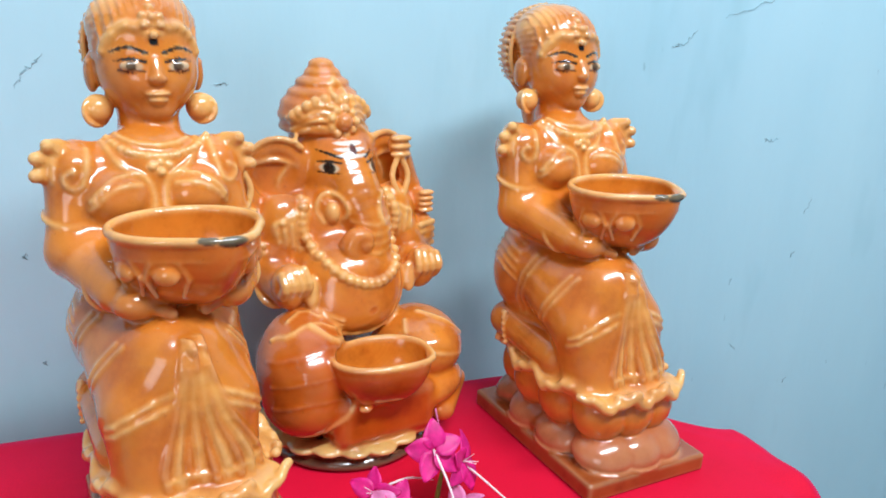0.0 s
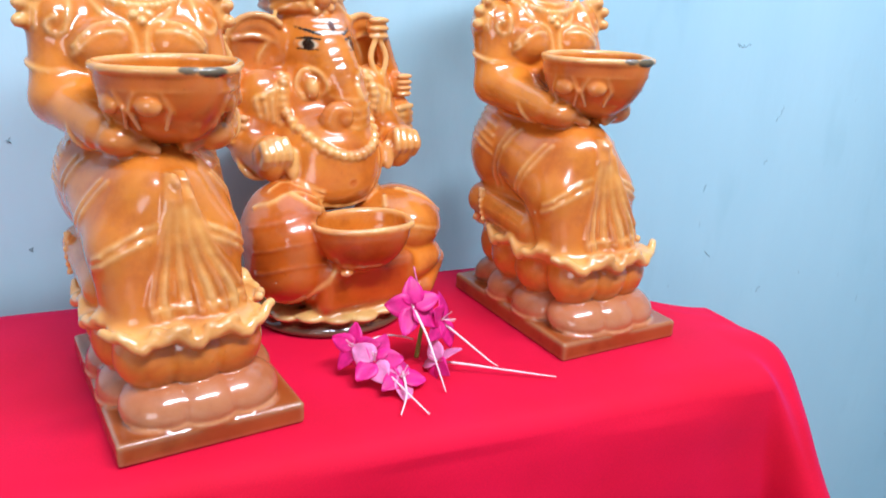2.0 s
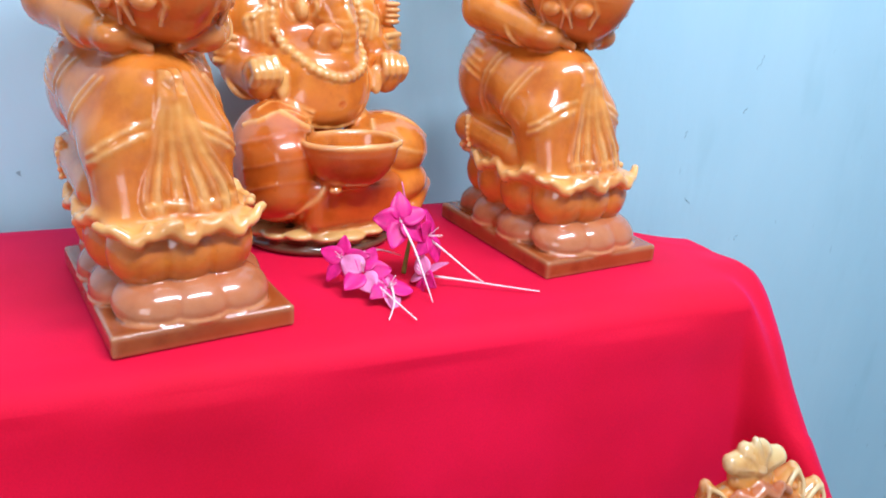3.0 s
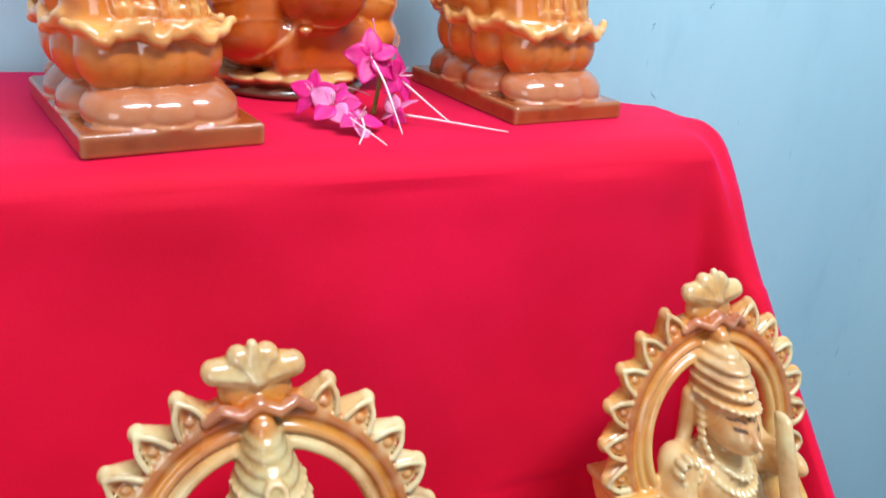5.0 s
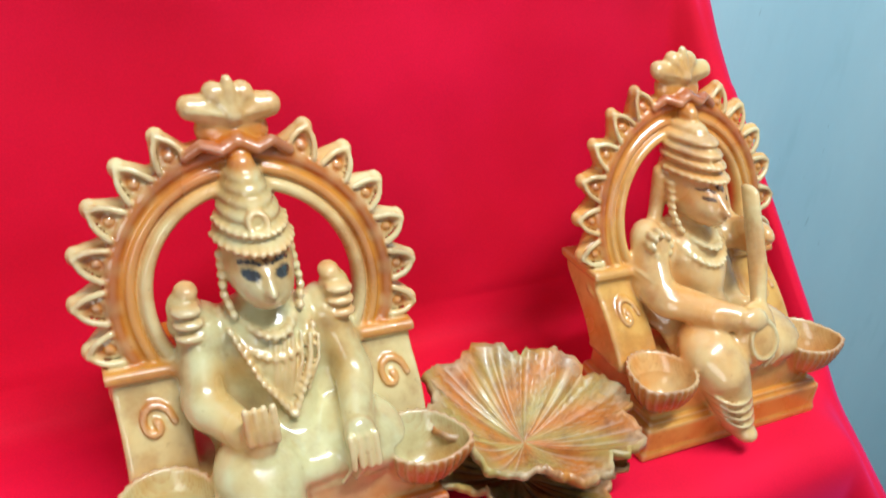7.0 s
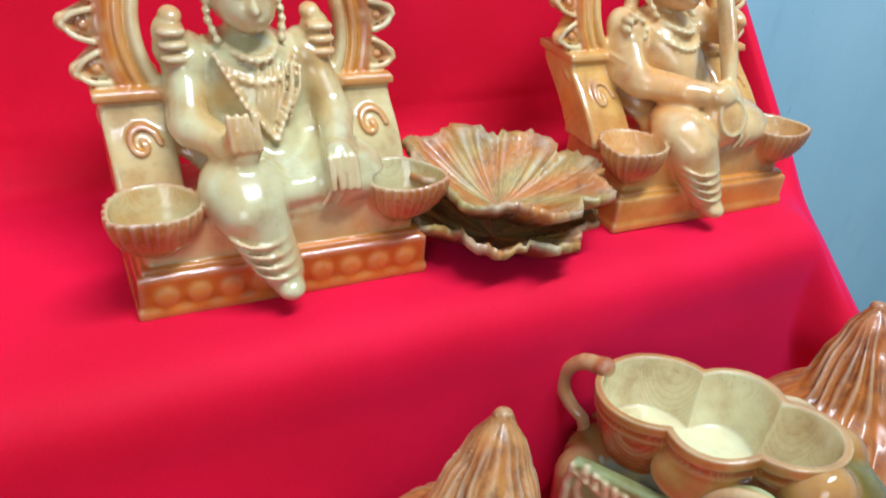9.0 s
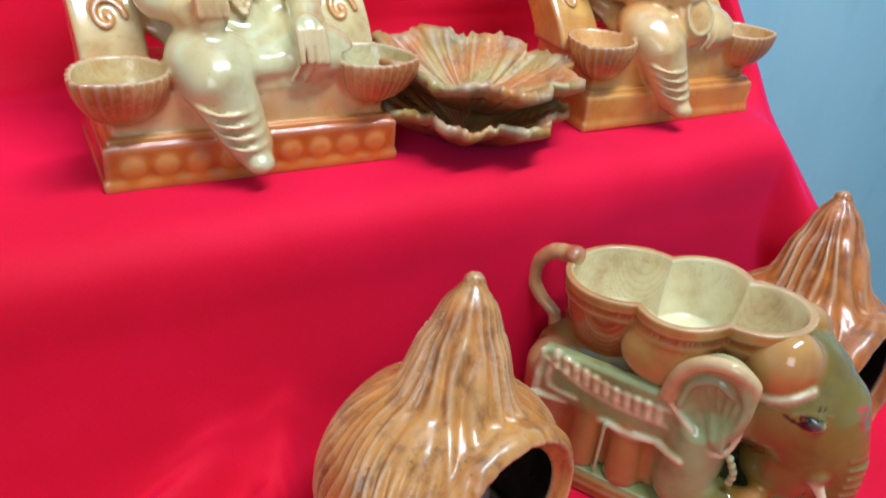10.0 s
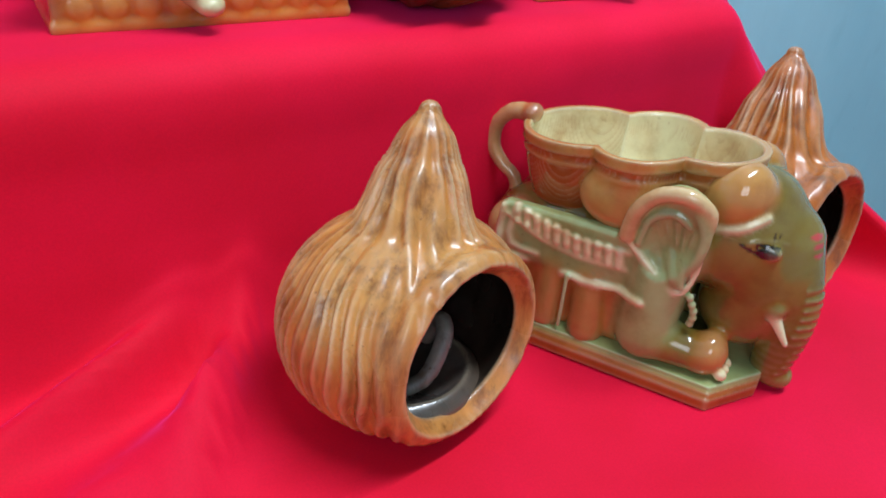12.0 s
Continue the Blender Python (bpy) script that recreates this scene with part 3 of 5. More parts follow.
    for q in (-2.75, -2.05, -0.75, -0.10):
        p = (0.001 + 0.0330 * math.cos(q), -0.011 + 0.0262 * math.sin(q), 0.1660)
        c.ball(p, (0.0062, 0.0030, 0.0046), 0.0015, ORANGE, (0, 0, math.degrees(q) + 90))
        for e in (-0.27, 0.27):
            c.cord([(0.001 + 0.0345 * f * math.cos(q + e * g), -0.011 + 0.0273 * f * math.sin(q + e * g), z) for f, g, z in ((0.98, 0.7, 0.1725), (0.95, 1.15, 0.1640), (0.84, 0.8, 0.1550))], 0.0012, k=0.0012, colour=ORANGE)
    # neck and necklaces
    c.rod((0.000, 0.060, 0.203), (0.001, 0.068, 0.232), 0.0180, 0.0145, 0.005)
    c.trim(front([(0.001 + 0.0225 * math.sin(q), 0.2205 - 0.0080 * math.cos(q)) for q in np.linspace(-1.5, 1.5, 9)], n=20), 0.0013, LIP)
    for p in c.lay(front([(0.001 + 0.0265 * math.sin(q), 0.2195 - 0.0120 * math.cos(q)) for q in np.linspace(-1.5, 1.5, 9)], n=23)):
        c.ball(p, 0.0020, 0.0008, LIP)
    for p in c.lay([(x - 0.001, -0.09, z) for x, z in ((0, 0.2000), (-0.0042, 0.2030), (0.0042, 0.2030), (0, 0.2045))]):
        c.ball(p, 0.0024, 0.0008, LIP)
    # head
    hx = 0.002
    c.ball((hx, 0.073, 0.2590), (0.0272, 0.0270, 0.0300), 0.004)
    c.ball((hx, 0.0645, 0.2455), (0.0252, 0.0222, 0.0210), 0.006)
    c.ball((hx, 0.0600, 0.2400), (0.0170, 0.0165, 0.0145), 0.007)
    c.ball((hx, 0.0780, 0.2690), (0.0280, 0.0270, 0.0215), 0.002, LIP)
    c.rod((hx, 0.0440, 0.2535), (hx, 0.0405, 0.2470), 0.0014, 0.0024, 0.0035)
    c.ball((hx, 0.0410, 0.2455), (0.0042, 0.0028, 0.0022), 0.0018)
    c.ball((hx, 0.0425, 0.2380), (0.0062, 0.0034, 0.0015), 0.0010, LIP)
    c.ball((hx, 0.0430, 0.2349), (0.0048, 0.0036, 0.0018), 0.0010, LIP)
    c.ball((hx, 0.0500, 0.2290), (0.0085, 0.007, 0.0055), 0.005)
    for s in (-1, 1):
        c.ball((hx + s * 0.0115, 0.0463, 0.2515), (0.0058, 0.0028, 0.0030), 0.0015)
        c.trim(front([(hx + s * 0.0045, 0.2572), (hx + s * 0.0115, 0.2606), (hx + s * 0.0195, 0.2575)], n=9), 0.0008, LIP)
        c.trim(front([(hx + s * 0.0015, 0.2745), (hx + s * 0.0070, 0.2705), (hx + s * 0.0130, 0.2708), (hx + s * 0.0190, 0.2660), (hx + s * 0.0230, 0.2580)], n=16), 0.0026, LIP, k=0.0025)
        c.ball((hx + s * 0.0270, 0.075, 0.2450), (0.004, 0.007, 0.0100), 0.002)
        c.ball((hx + s * 0.0265, 0.066, 0.2275), 0.0078, 0.002, LIP)
        c.ring((hx + s * 0.0275, 0.064, 0.2265), 0.0072, 0.0014, 0.001, LIP, (80, 0, s * -30))
        for i in range(7):
            c.trim(curve([(hx + s * (0.003 + 0.0034 * i), 0.055, 0.310), (hx + s * (0.004 + 0.0034 * i), 0.070, 0.310), (hx + s * (0.004 + 0.0032 * i), 0.088, 0.310)], 9), 0.0009, ORANGE, (0, 0, -1), 0.001)
            c.trim(curve([(s * 0.095, 0.058 + 0.002 * i, 0.276 - 0.0042 * i), (s * 0.095, 0.074, 0.273 - 0.0036 * i), (s * 0.095, 0.092, 0.268 - 0.0030 * i)], 7), 0.0008, ORANGE, (-s, 0, 0))
    for p in c.lay([(hx, -0.09, 0.2840 - 0.0042 * i) for i in range(5)]):
        c.ball(p, 0.0023, 0.0008, LIP)
    for p in c.lay([(hx + x, -0.09, z) for x, z in ((-0.0040, 0.2715), (0.0040, 0.2715), (0, 0.2668), (-0.0042, 0.2760), (0.0042, 0.2760), (-0.0035, 0.2675), (0.0035, 0.2675))]):
        c.ball(p, 0.0022, 0.0008, LIP)
    # ribbed fan of hair behind the head, and the knot on the neck
    c.ball((hx, 0.097, 0.2580), (0.0290, 0.0140, 0.0315), 0.002)
    for q in np.linspace(-0.7, math.pi + 0.7, 31):
        p = (0.0300 * math.cos(q), 0.0325 * math.sin(q))
        c.rod((hx + p[0] * 0.97, 0.0905, 0.2580 + p[1] * 0.97), (hx + p[0] * 0.88, 0.1060, 0.2580 + p[1] * 0.88), 0.0016, 0.0013, 0.0010, LIP)
    c.cord([(hx + 0.0285 * math.cos(q), 0.0875, 0.2580 + 0.0310 * math.sin(q)) for q in np.linspace(-0.6, math.pi + 0.6, 27)], 0.0016, k=0.001, colour=LIP)
    c.rod((hx, 0.094, 0.235), (hx - 0.001, 0.082, 0.200), 0.0150, 0.0110, 0.006)
    ink = c.lay([(hx, -0.09, 0.2635)])[0]
    paint = [(ink, (0.0023, 0.005, 0.0023), BLACK)]
    for s in (-1, 1):
        paint += [((hx + s * 0.0117, 0.0445, 0.2515), (0.0056, 0.006, 0.0022), (0.58, 0.38, 0.22))]
        paint += [((hx + s * 0.0115 - 0.0005, 0.0440, 0.2517), (0.0026, 0.006, 0.0025), (0.05, 0.015, 0.008))]
        paint += [((hx + s * (0.0055 + 0.0017 * i), 0.0445, 0.2538 + 0.0012 * math.sin(i * 0.42)), (0.0013, 0.007, 0.0009), BLACK) for i in range(9)]
        paint += [((hx + s * (0.0062 + 0.0018 * i), 0.0450, 0.2492 - 0.0005 * math.sin(i * 0.5)), (0.0012, 0.007, 0.0006), (0.12, 0.03, 0.01)) for i in range(7)]
        paint += [((hx + s * (0.0045 + 0.0010 * i), 0.0455, 0.2580 + 0.0024 * math.sin(i * 0.2)), (0.0015, 0.009, 0.0009), BLACK) for i in range(17)]
    paint += [((0.014, -0.047, 0.183), (0.0075, 0.006, 0.0028), (0.03, 0.02, 0.012)), ((0.003, -0.044, 0.184), (0.005, 0.004, 0.002), (0.05, 0.03, 0.02))]
    return c.mesh("lady_statue", M_FIGURE, None, paint)


LIP = (0.80, 0.38, 0.10)
lady = lamp_lady()
lady.matrix_world = pose(0.326, 0.4275, T1, 0, 0, 7)
tagged(lady, "glazed orange clay statue of a kneeling lady holding a lamp", "statue", "lamp lady pair")
lady2 = copy_thing(lady, pose(0.060, 0.394, T1, 0, 0, 9))
tagged(lady2, "glazed orange clay statue of a kneeling lamp lady")


def elephant_headed():
    """A seated elephant-headed figure with a lamp bowl before its knees."""
    c = Clay((-0.078, -0.086, -0.004), (0.096, 0.090, 0.262), 0.00112, ORANGE)
    c.ball((0.004, 0.004, 0.004), (0.056, 0.054, 0.012), 0.003, (0.06, 0.014, 0.010))
    for i in range(18):
        a = 2 * math.pi * i / 18 + 0.2
        c.ball((0.004 + 0.049 * math.cos(a), 0.004 + 0.047 * math.sin(a), 0.0135 + 0.001 * math.sin(5 * a)), (0.0105, 0.0105, 0.0036), 0.003, (0.66, 0.42, 0.14))
    # seat and folded legs
    c.ball((0.004, 0.008, 0.036), (0.056, 0.050, 0.028), 0.005, DEEP)
    c.block((0.010, -0.030, 0.034), (0.036, 0.016, 0.018), 0.008, 0.004, DEEP)
    c.ball((-0.034, -0.008, 0.062), (0.0285, 0.0360, 0.0350), 0.004, (0.56, 0.125, 0.012))
    c.ball((-0.036, -0.014, 0.044), (0.0250, 0.0300, 0.0240), 0.006, (0.56, 0.115, 0.010))
    c.ball((0.052, -0.006, 0.062), (0.0310, 0.0340, 0.0245), 0.005)
    c.ball((0.048, -0.016, 0.038), (0.0330, 0.0280, 0.0160), 0.004, ORANGE, (0, -8, 10))
    c.rod((0.058, -0.034, 0.022), (0.078, -0.018, 0.034), 0.0085, 0.0075, 0.003)
    c.ball((-0.008, -0.046, 0.058), (0.0070, 0.0060, 0.0140), 0.003, DEEP)
    for i in range(4):
        c.ball((-0.011 + 0.001 * i, -0.0520, 0.048 + 0.0052 * i), (0.0045, 0.0030, 0.0024), 0.0008, ORANGE)
    # belly and chest, leaning back
    c.ball((0.006, 0.016, 0.106), (0.0435, 0.0420, 0.0350), 0.005)
    c.ball((0.006, 0.034, 0.138), (0.0430, 0.0300, 0.0330), 0.010)
    for i in range(3):
        c.trim(front([(-0.060, 0.074 - 0.014 * i), (-0.046, 0.081 - 0.014 * i), (-0.028, 0.0835 - 0.015 * i), (-0.011, 0.078 - 0.015 * i)], n=12), 0.0012, DEEP)
    c.trim(front([(-0.012, 0.085), (-0.009, 0.066), (-0.018, 0.044), (-0.032, 0.032)], n=12), 0.0018, LIP)
    for i in range(3):
        c.trim(front([(-0.056, 0.085 + 0.004 * i), (-0.034, 0.0935 + 0.003 * i), (-0.010, 0.0850 + 0.003 * i)], n=12), 0.0012, LIP)
    c.trim(front([(-0.035, 0.093), (-0.018, 0.0835), (0.006, 0.0795), (0.030, 0.0815), (0.046, 0.089)], n=18), 0.0021, LIP)
    c.trim(front([(0.034, 0.078), (0.042, 0.086), (0.062, 0.082), (0.078, 0.070)], n=12), 0.0015, LIP)
    c.trim(front([(0.032, 0.070), (0.052, 0.066), (0.080, 0.058)], n=12), 0.0013, LIP)
    for dx in (0.0, 0.0048):
        c.trim(front([(0.030 + dx, 0.128), (0.0335 + dx, 0.112), (0.031 + dx, 0.096), (0.026 + dx, 0.085)], n=12), 0.0013, LIP)
    c.ball((0.010, -0.0265, 0.0945), (0.0042, 0.0035, 0.0030), 0.001, DEEP, cut=True)
    # arms: two raised behind, two before the body
    for s in (-1, 1):
        x0 = 0.008
        c.ball((x0 + s * 0.041, 0.030, 0.142), (0.0190, 0.0190, 0.0250), 0.006)
        c.rod((x0 + s * 0.044, 0.028, 0.140), (x0 + s * 0.054, 0.016, 0.114), 0.0140, 0.0128, 0.004)
        c.rod((x0 + s * 0.054, 0.016, 0.114), (x0 + s * 0.048, -0.002, 0.109), 0.0128, 0.0118, 0.003)
        c.ball((x0 + s * 0.049, -0.008, 0.115), (0.0125, 0.0090, 0.0125), 0.003)
        for i in range(4):
            c.cord(curve([(x0 + s * (0.0410 + 0.0050 * i), -0.0120, 0.1085), (x0 + s * (0.0405 + 0.0052 * i), -0.0175, 0.1150), (x0 + s * (0.0420 + 0.0048 * i), -0.0125, 0.1240 - 0.0008 * i)], 6), 0.0031, 0.0029, 0.0012, LIP)
        c.ball((x0 + s * 0.036, -0.010, 0.108), (0.0050, 0.0050, 0.0100), 0.0015, LIP)
        c.ring((x0 + s * 0.052, 0.008, 0.110), 0.0126, 0.0022, 0.001, LIP, (70, 0, s * 20))
        c.rod((x0 + s * 0.044, 0.040, 0.148), (x0 + s * 0.060, 0.036, 0.158), 0.0115, 0.0095, 0.004)
        ux = 0.047 if s > 0 else 0.072
        c.rod((x0 + s * 0.060, 0.036, 0.158), (x0 + s * (ux + 0.003), 0.030, 0.184), 0.0095, 0.0075, 0.003)
        c.ball((x0 + s * ux, 0.028, 0.190), (0.0085, 0.0070, 0.0085), 0.002)
        for i in range(3):
            c.ball((x0 + s * ux, 0.0235, 0.1850 + 0.0055 * i), (0.0080, 0.0045, 0.0026), 0.0008, LIP)
        c.cord(curve([(x0 + s * (ux + e), y, z) for e, y, z in ((-0.004, 0.022, 0.182), (-0.0085, 0.020, 0.170), (-0.002, 0.018, 0.156), (0.004, 0.020, 0.170), (0.0, 0.022, 0.182))], 14), 0.0022, k=0.001, colour=LIP)
        c.ball((x0 + s * 0.064, 0.026, 0.150), (0.0070, 0.0090, 0.0100), 0.002)
        c.ball((x0 + s * 0.0655, 0.022, 0.128), (0.0085, 0.0100, 0.0140), 0.003)
        for i in range(4):
            c.rod((x0 + s * 0.059, 0.0130, 0.119 + 0.0052 * i), (x0 + s * 0.071, 0.0160, 0.120 + 0.0052 * i), 0.0026, 0.0022, 0.0007, LIP)
            c.ball((x0 + s * 0.066, 0.0180, 0.1445 + 0.0042 * i), (0.0062, 0.0040, 0.0021), 0.0007, LIP)
        for i in range(5):
            c.trim(front([(x0 + s * (0.026 + 0.0050 * i), 0.160 - 0.003 * i), (x0 + s * (0.030 + 0.0050 * i), 0.146), (x0 + s * (0.030 + 0.0046 * i), 0.128 + 0.002 * i)], n=9), 0.0020, LIP, k=0.0014)
        # ears
        ey = 0.036 if s < 0 else 0.040
        c.ball((x0 + s * 0.040, ey, 0.176), (0.0225, 0.0060, 0.0235), 0.003, rot=(0, 0, s * 14))
        c.ball((x0 + s * 0.042, ey - 0.0075, 0.176), (0.0165, 0.0060, 0.0175), 0.002, ORANGE, (0, 0, s * 14), True)
        c.cord([(x0 + s * (0.040 + 0.0215 * math.cos(q)), ey - 0.003 + 0.0060 * math.cos(q), 0.176 + 0.0228 * math.sin(q)) for q in np.linspace(-1.9, 2.3, 18)], 0.0023, k=0.0012, colour=LIP)
        c.cord(curve([(x0 + s * 0.028, ey - 0.005, 0.181), (x0 + s * 0.042, ey - 0.003, 0.185), (x0 + s * 0.056, ey, 0.183)], 8), 0.0016, k=0.002, colour=LIP)
        c.cord(curve([(x0 + s * 0.034, ey - 0.004, 0.180), (x0 + s * 0.040, ey - 0.002, 0.170), (x0 + s * 0.038, ey, 0.158)], 8), 0.0013, k=0.002, colour=LIP)
    # head and trunk
    hx = 0.012
    c.ball((hx, 0.048, 0.186), (0.0305, 0.0280, 0.0290), 0.005)
    c.ball((hx, 0.034, 0.172), (0.0265, 0.0210, 0.0250), 0.007)
    trunk = curve([(hx + 0.001, 0.028, 0.178), (hx + 0.003, 0.012, 0.160), (hx + 0.007, 0.002, 0.144), (hx + 0.008, -0.002, 0.133)], 12)
    c.cord(trunk, 0.0205, 0.0120, 0.005)
    c.cord(curve([(hx + 0.008, -0.002, 0.134), (hx + 0.003, -0.006, 0.1255), (hx - 0.006, -0.008, 0.1255), (hx - 0.0115, -0.009, 0.132), (hx - 0.0085, -0.010, 0.1395), (hx - 0.002, -0.0115, 0.1385), (hx - 0.003, -0.012, 0.1335)], 22), 0.0118, 0.0042, 0.0008)
    c.ball((hx - 0.0040, -0.0130, 0.1345), (0.0062, 0.0050, 0.0060), 0.0010)
    for i in range(4):
        z = 0.150 - 0.0062 * i
        c.trim(front([(hx - 0.008 + 0.002 * i, z - 0.001), (hx + 0.006, z - 0.003), (hx + 0.019, z)], n=7), 0.0008, LIP, k=0.0014)
    for s in (-1, 1):
        c.ball((hx + s * 0.0175, 0.016, 0.156), (0.0085, 0.0090, 0.0110), 0.003)
        c.trim(front([(hx + s * (0.0175 + 0.0085 * math.cos(q)), 0.155 + 0.0105 * math.sin(q)) for q in np.linspace(-0.9, 3.9, 9)], n=16), 0.0017, LIP)
        c.ball((hx + s * 0.0175, 0.006, 0.153), (0.0045, 0.0050, 0.0070), 0.0015, LIP)
        c.ball((hx + s * 0.0155, 0.0235, 0.1810), (0.0068, 0.0030, 0.0042), 0.0015)
    # garland of beads
    for p in c.lay(front([(0.010 + 0.0345 * math.sin(q), 0.146 - 0.0340 * math.cos(q)) for q in np.linspace(-2.0, 2.0, 13)], n=30)):
        c.ball(p, 0.0037, 0.0008, LIP)
    # tiered crown
    kx = 0.007
    for z, r in ((0.203, 0.0300), (0.211, 0.0298), (0.219, 0.0275), (0.226, 0.0235), (0.2325, 0.0185), (0.2385, 0.0125)):
        c.ball((kx, 0.050, z), (r, r * 0.93, 0.0062), 0.0018, ORANGE)
    c.ball((kx, 0.050, 0.212), (0.0292, 0.0275, 0.0200), 0.004)
    c.ball((kx - 0.001, 0.050, 0.2445), (0.0085, 0.0085, 0.0045), 0.002)
    for i in range(4):
        c.trim(front([(kx - 0.029, 0.197 + 0.0045 * i), (kx - 0.016, 0.2060 + 0.0045 * i), (kx - 0.004, 0.2040 + 0.005 * i)], n=10), 0.0016, LIP)
        c.trim(front([(kx + 0.029, 0.197 + 0.0045 * i), (kx + 0.016, 0.2060 + 0.0045 * i), (kx + 0.010, 0.2040 + 0.005 * i)], n=10), 0.0016, LIP)
    for p in c.lay(front([(kx - 0.027, 0.213), (kx - 0.016, 0.2215), (kx + 0.002, 0.2235), (kx + 0.018, 0.2215), (kx + 0.027, 0.213)], n=12)):
        c.ball(p, (0.0034, 0.003, 0.0040), 0.001, LIP)
    gem = c.lay([(hx - 0.002, -0.08, 0.2095)])[0]
    c.ball(gem, 0.0060, 0.001, ORANGE)
    for q in np.linspace(0, 5.6, 9):
        for p in c.lay([(hx - 0.002 + 0.0090 * math.cos(q), -0.08, 0.2095 + 0.0085 * math.sin(q))]):
            c.ball(p, 0.0029, 0.001, LIP)
    c.trim(front([(hx - 0.003 + 0.0048 * math.sin(q), 0.2275 - 0.0058 * math.cos(q) + 0.003 * (abs(q) > 2.6)) for q in np.linspace(-3.1, 3.1, 9)], n=18), 0.0016, LIP)
    # lamp bowl before the knees
    c.bowl((0.004, -0.042, 0.0780), 0.0325, 0.0235, 0.0330, 0.0030, 0.0070, -52, 0.002, DEEP, ORANGE)
    rim = []
    for q in np.linspace(0, 2 * math.pi, 40):
        d = (math.degrees(q) + 52 + 180) % 360 - 180
        k = 1 + 0.0070 / 0.0325 * math.exp(-(radians(d) / 0.42) ** 2)
        rim.append((0.004 + 0.0318 * k * math.cos(q), -0.042 + 0.0228 * k * math.sin(q), 0.0775))
    c.cord(rim, 0.0018, k=0.001, colour=LIP)
    c.block((0, 0, -0.012), (0.10, 0.10, 0.012), 0.001, 0.001, cut=True)
    paint = []
    for s in (-1, 1):
        e = c.lay([(hx + s * 0.0155, -0.08, 0.1810)])[0]
        paint += [(e, (0.0064, 0.008, 0.0030), (0.62, 0.46, 0.30)), (e, (0.0033, 0.008, 0.0034), BLACK)]
        paint += [((e[0] + s * (-0.006 + 0.0022 * i), e[1], e[2] + 0.0034 + 0.0008 * math.sin(i * 0.6)), (0.0016, 0.008, 0.0009), BLACK) for i in range(7)]
        paint += [((e[0] + s * (-0.006 + 0.0022 * i), e[1], e[2] - 0.0028 - 0.0006 * math.sin(i * 0.6)), (0.0014, 0.008, 0.0006), BLACK) for i in range(6)]
        paint += [((e[0] + s * (-0.0065 + 0.0022 * i), e[1], e[2] + 0.0070 + 0.0007 * i), (0.0018, 0.012, 0.0011), BLACK) for i in range(6)]
    paint += [((hx, 0.018, 0.1925 + 0.0036 * i), (0.0105, 0.014, 0.0014), WHITE) for i in (-1, 0, 1)]
    paint += [((hx + 0.001, 0.018, 0.1925), (0.0024, 0.014, 0.0034), (0.10, 0.01, 0.01))]

    def bend(co):
        f = np.clip((co[:, 2] - 0.070) / 0.045, 0, 1)
        f = f * f * (3 - 2 * f)
        co[:, 1] += 0.015 * f
        co[:, 0] += 0.006 * f
        return co
    return tagged(c.mesh("elephant_headed_statue", M_FIGURE, bend, paint), "glossy orange clay statue of a seated elephant-headed figure with lamp", "statue")


elephant_headed().matrix_world = pose(0.165, 0.475, T1, 0, 0, 12)


# ---- middle step: two arched lamp figures and a pair of leaf bowls ----
CREAMY, OCHRE, RUST, GREENISH = (0.68, 0.52, 0.25), (0.60, 0.235, 0.030), (0.46, 0.125, 0.012), (0.60, 0.53, 0.28)


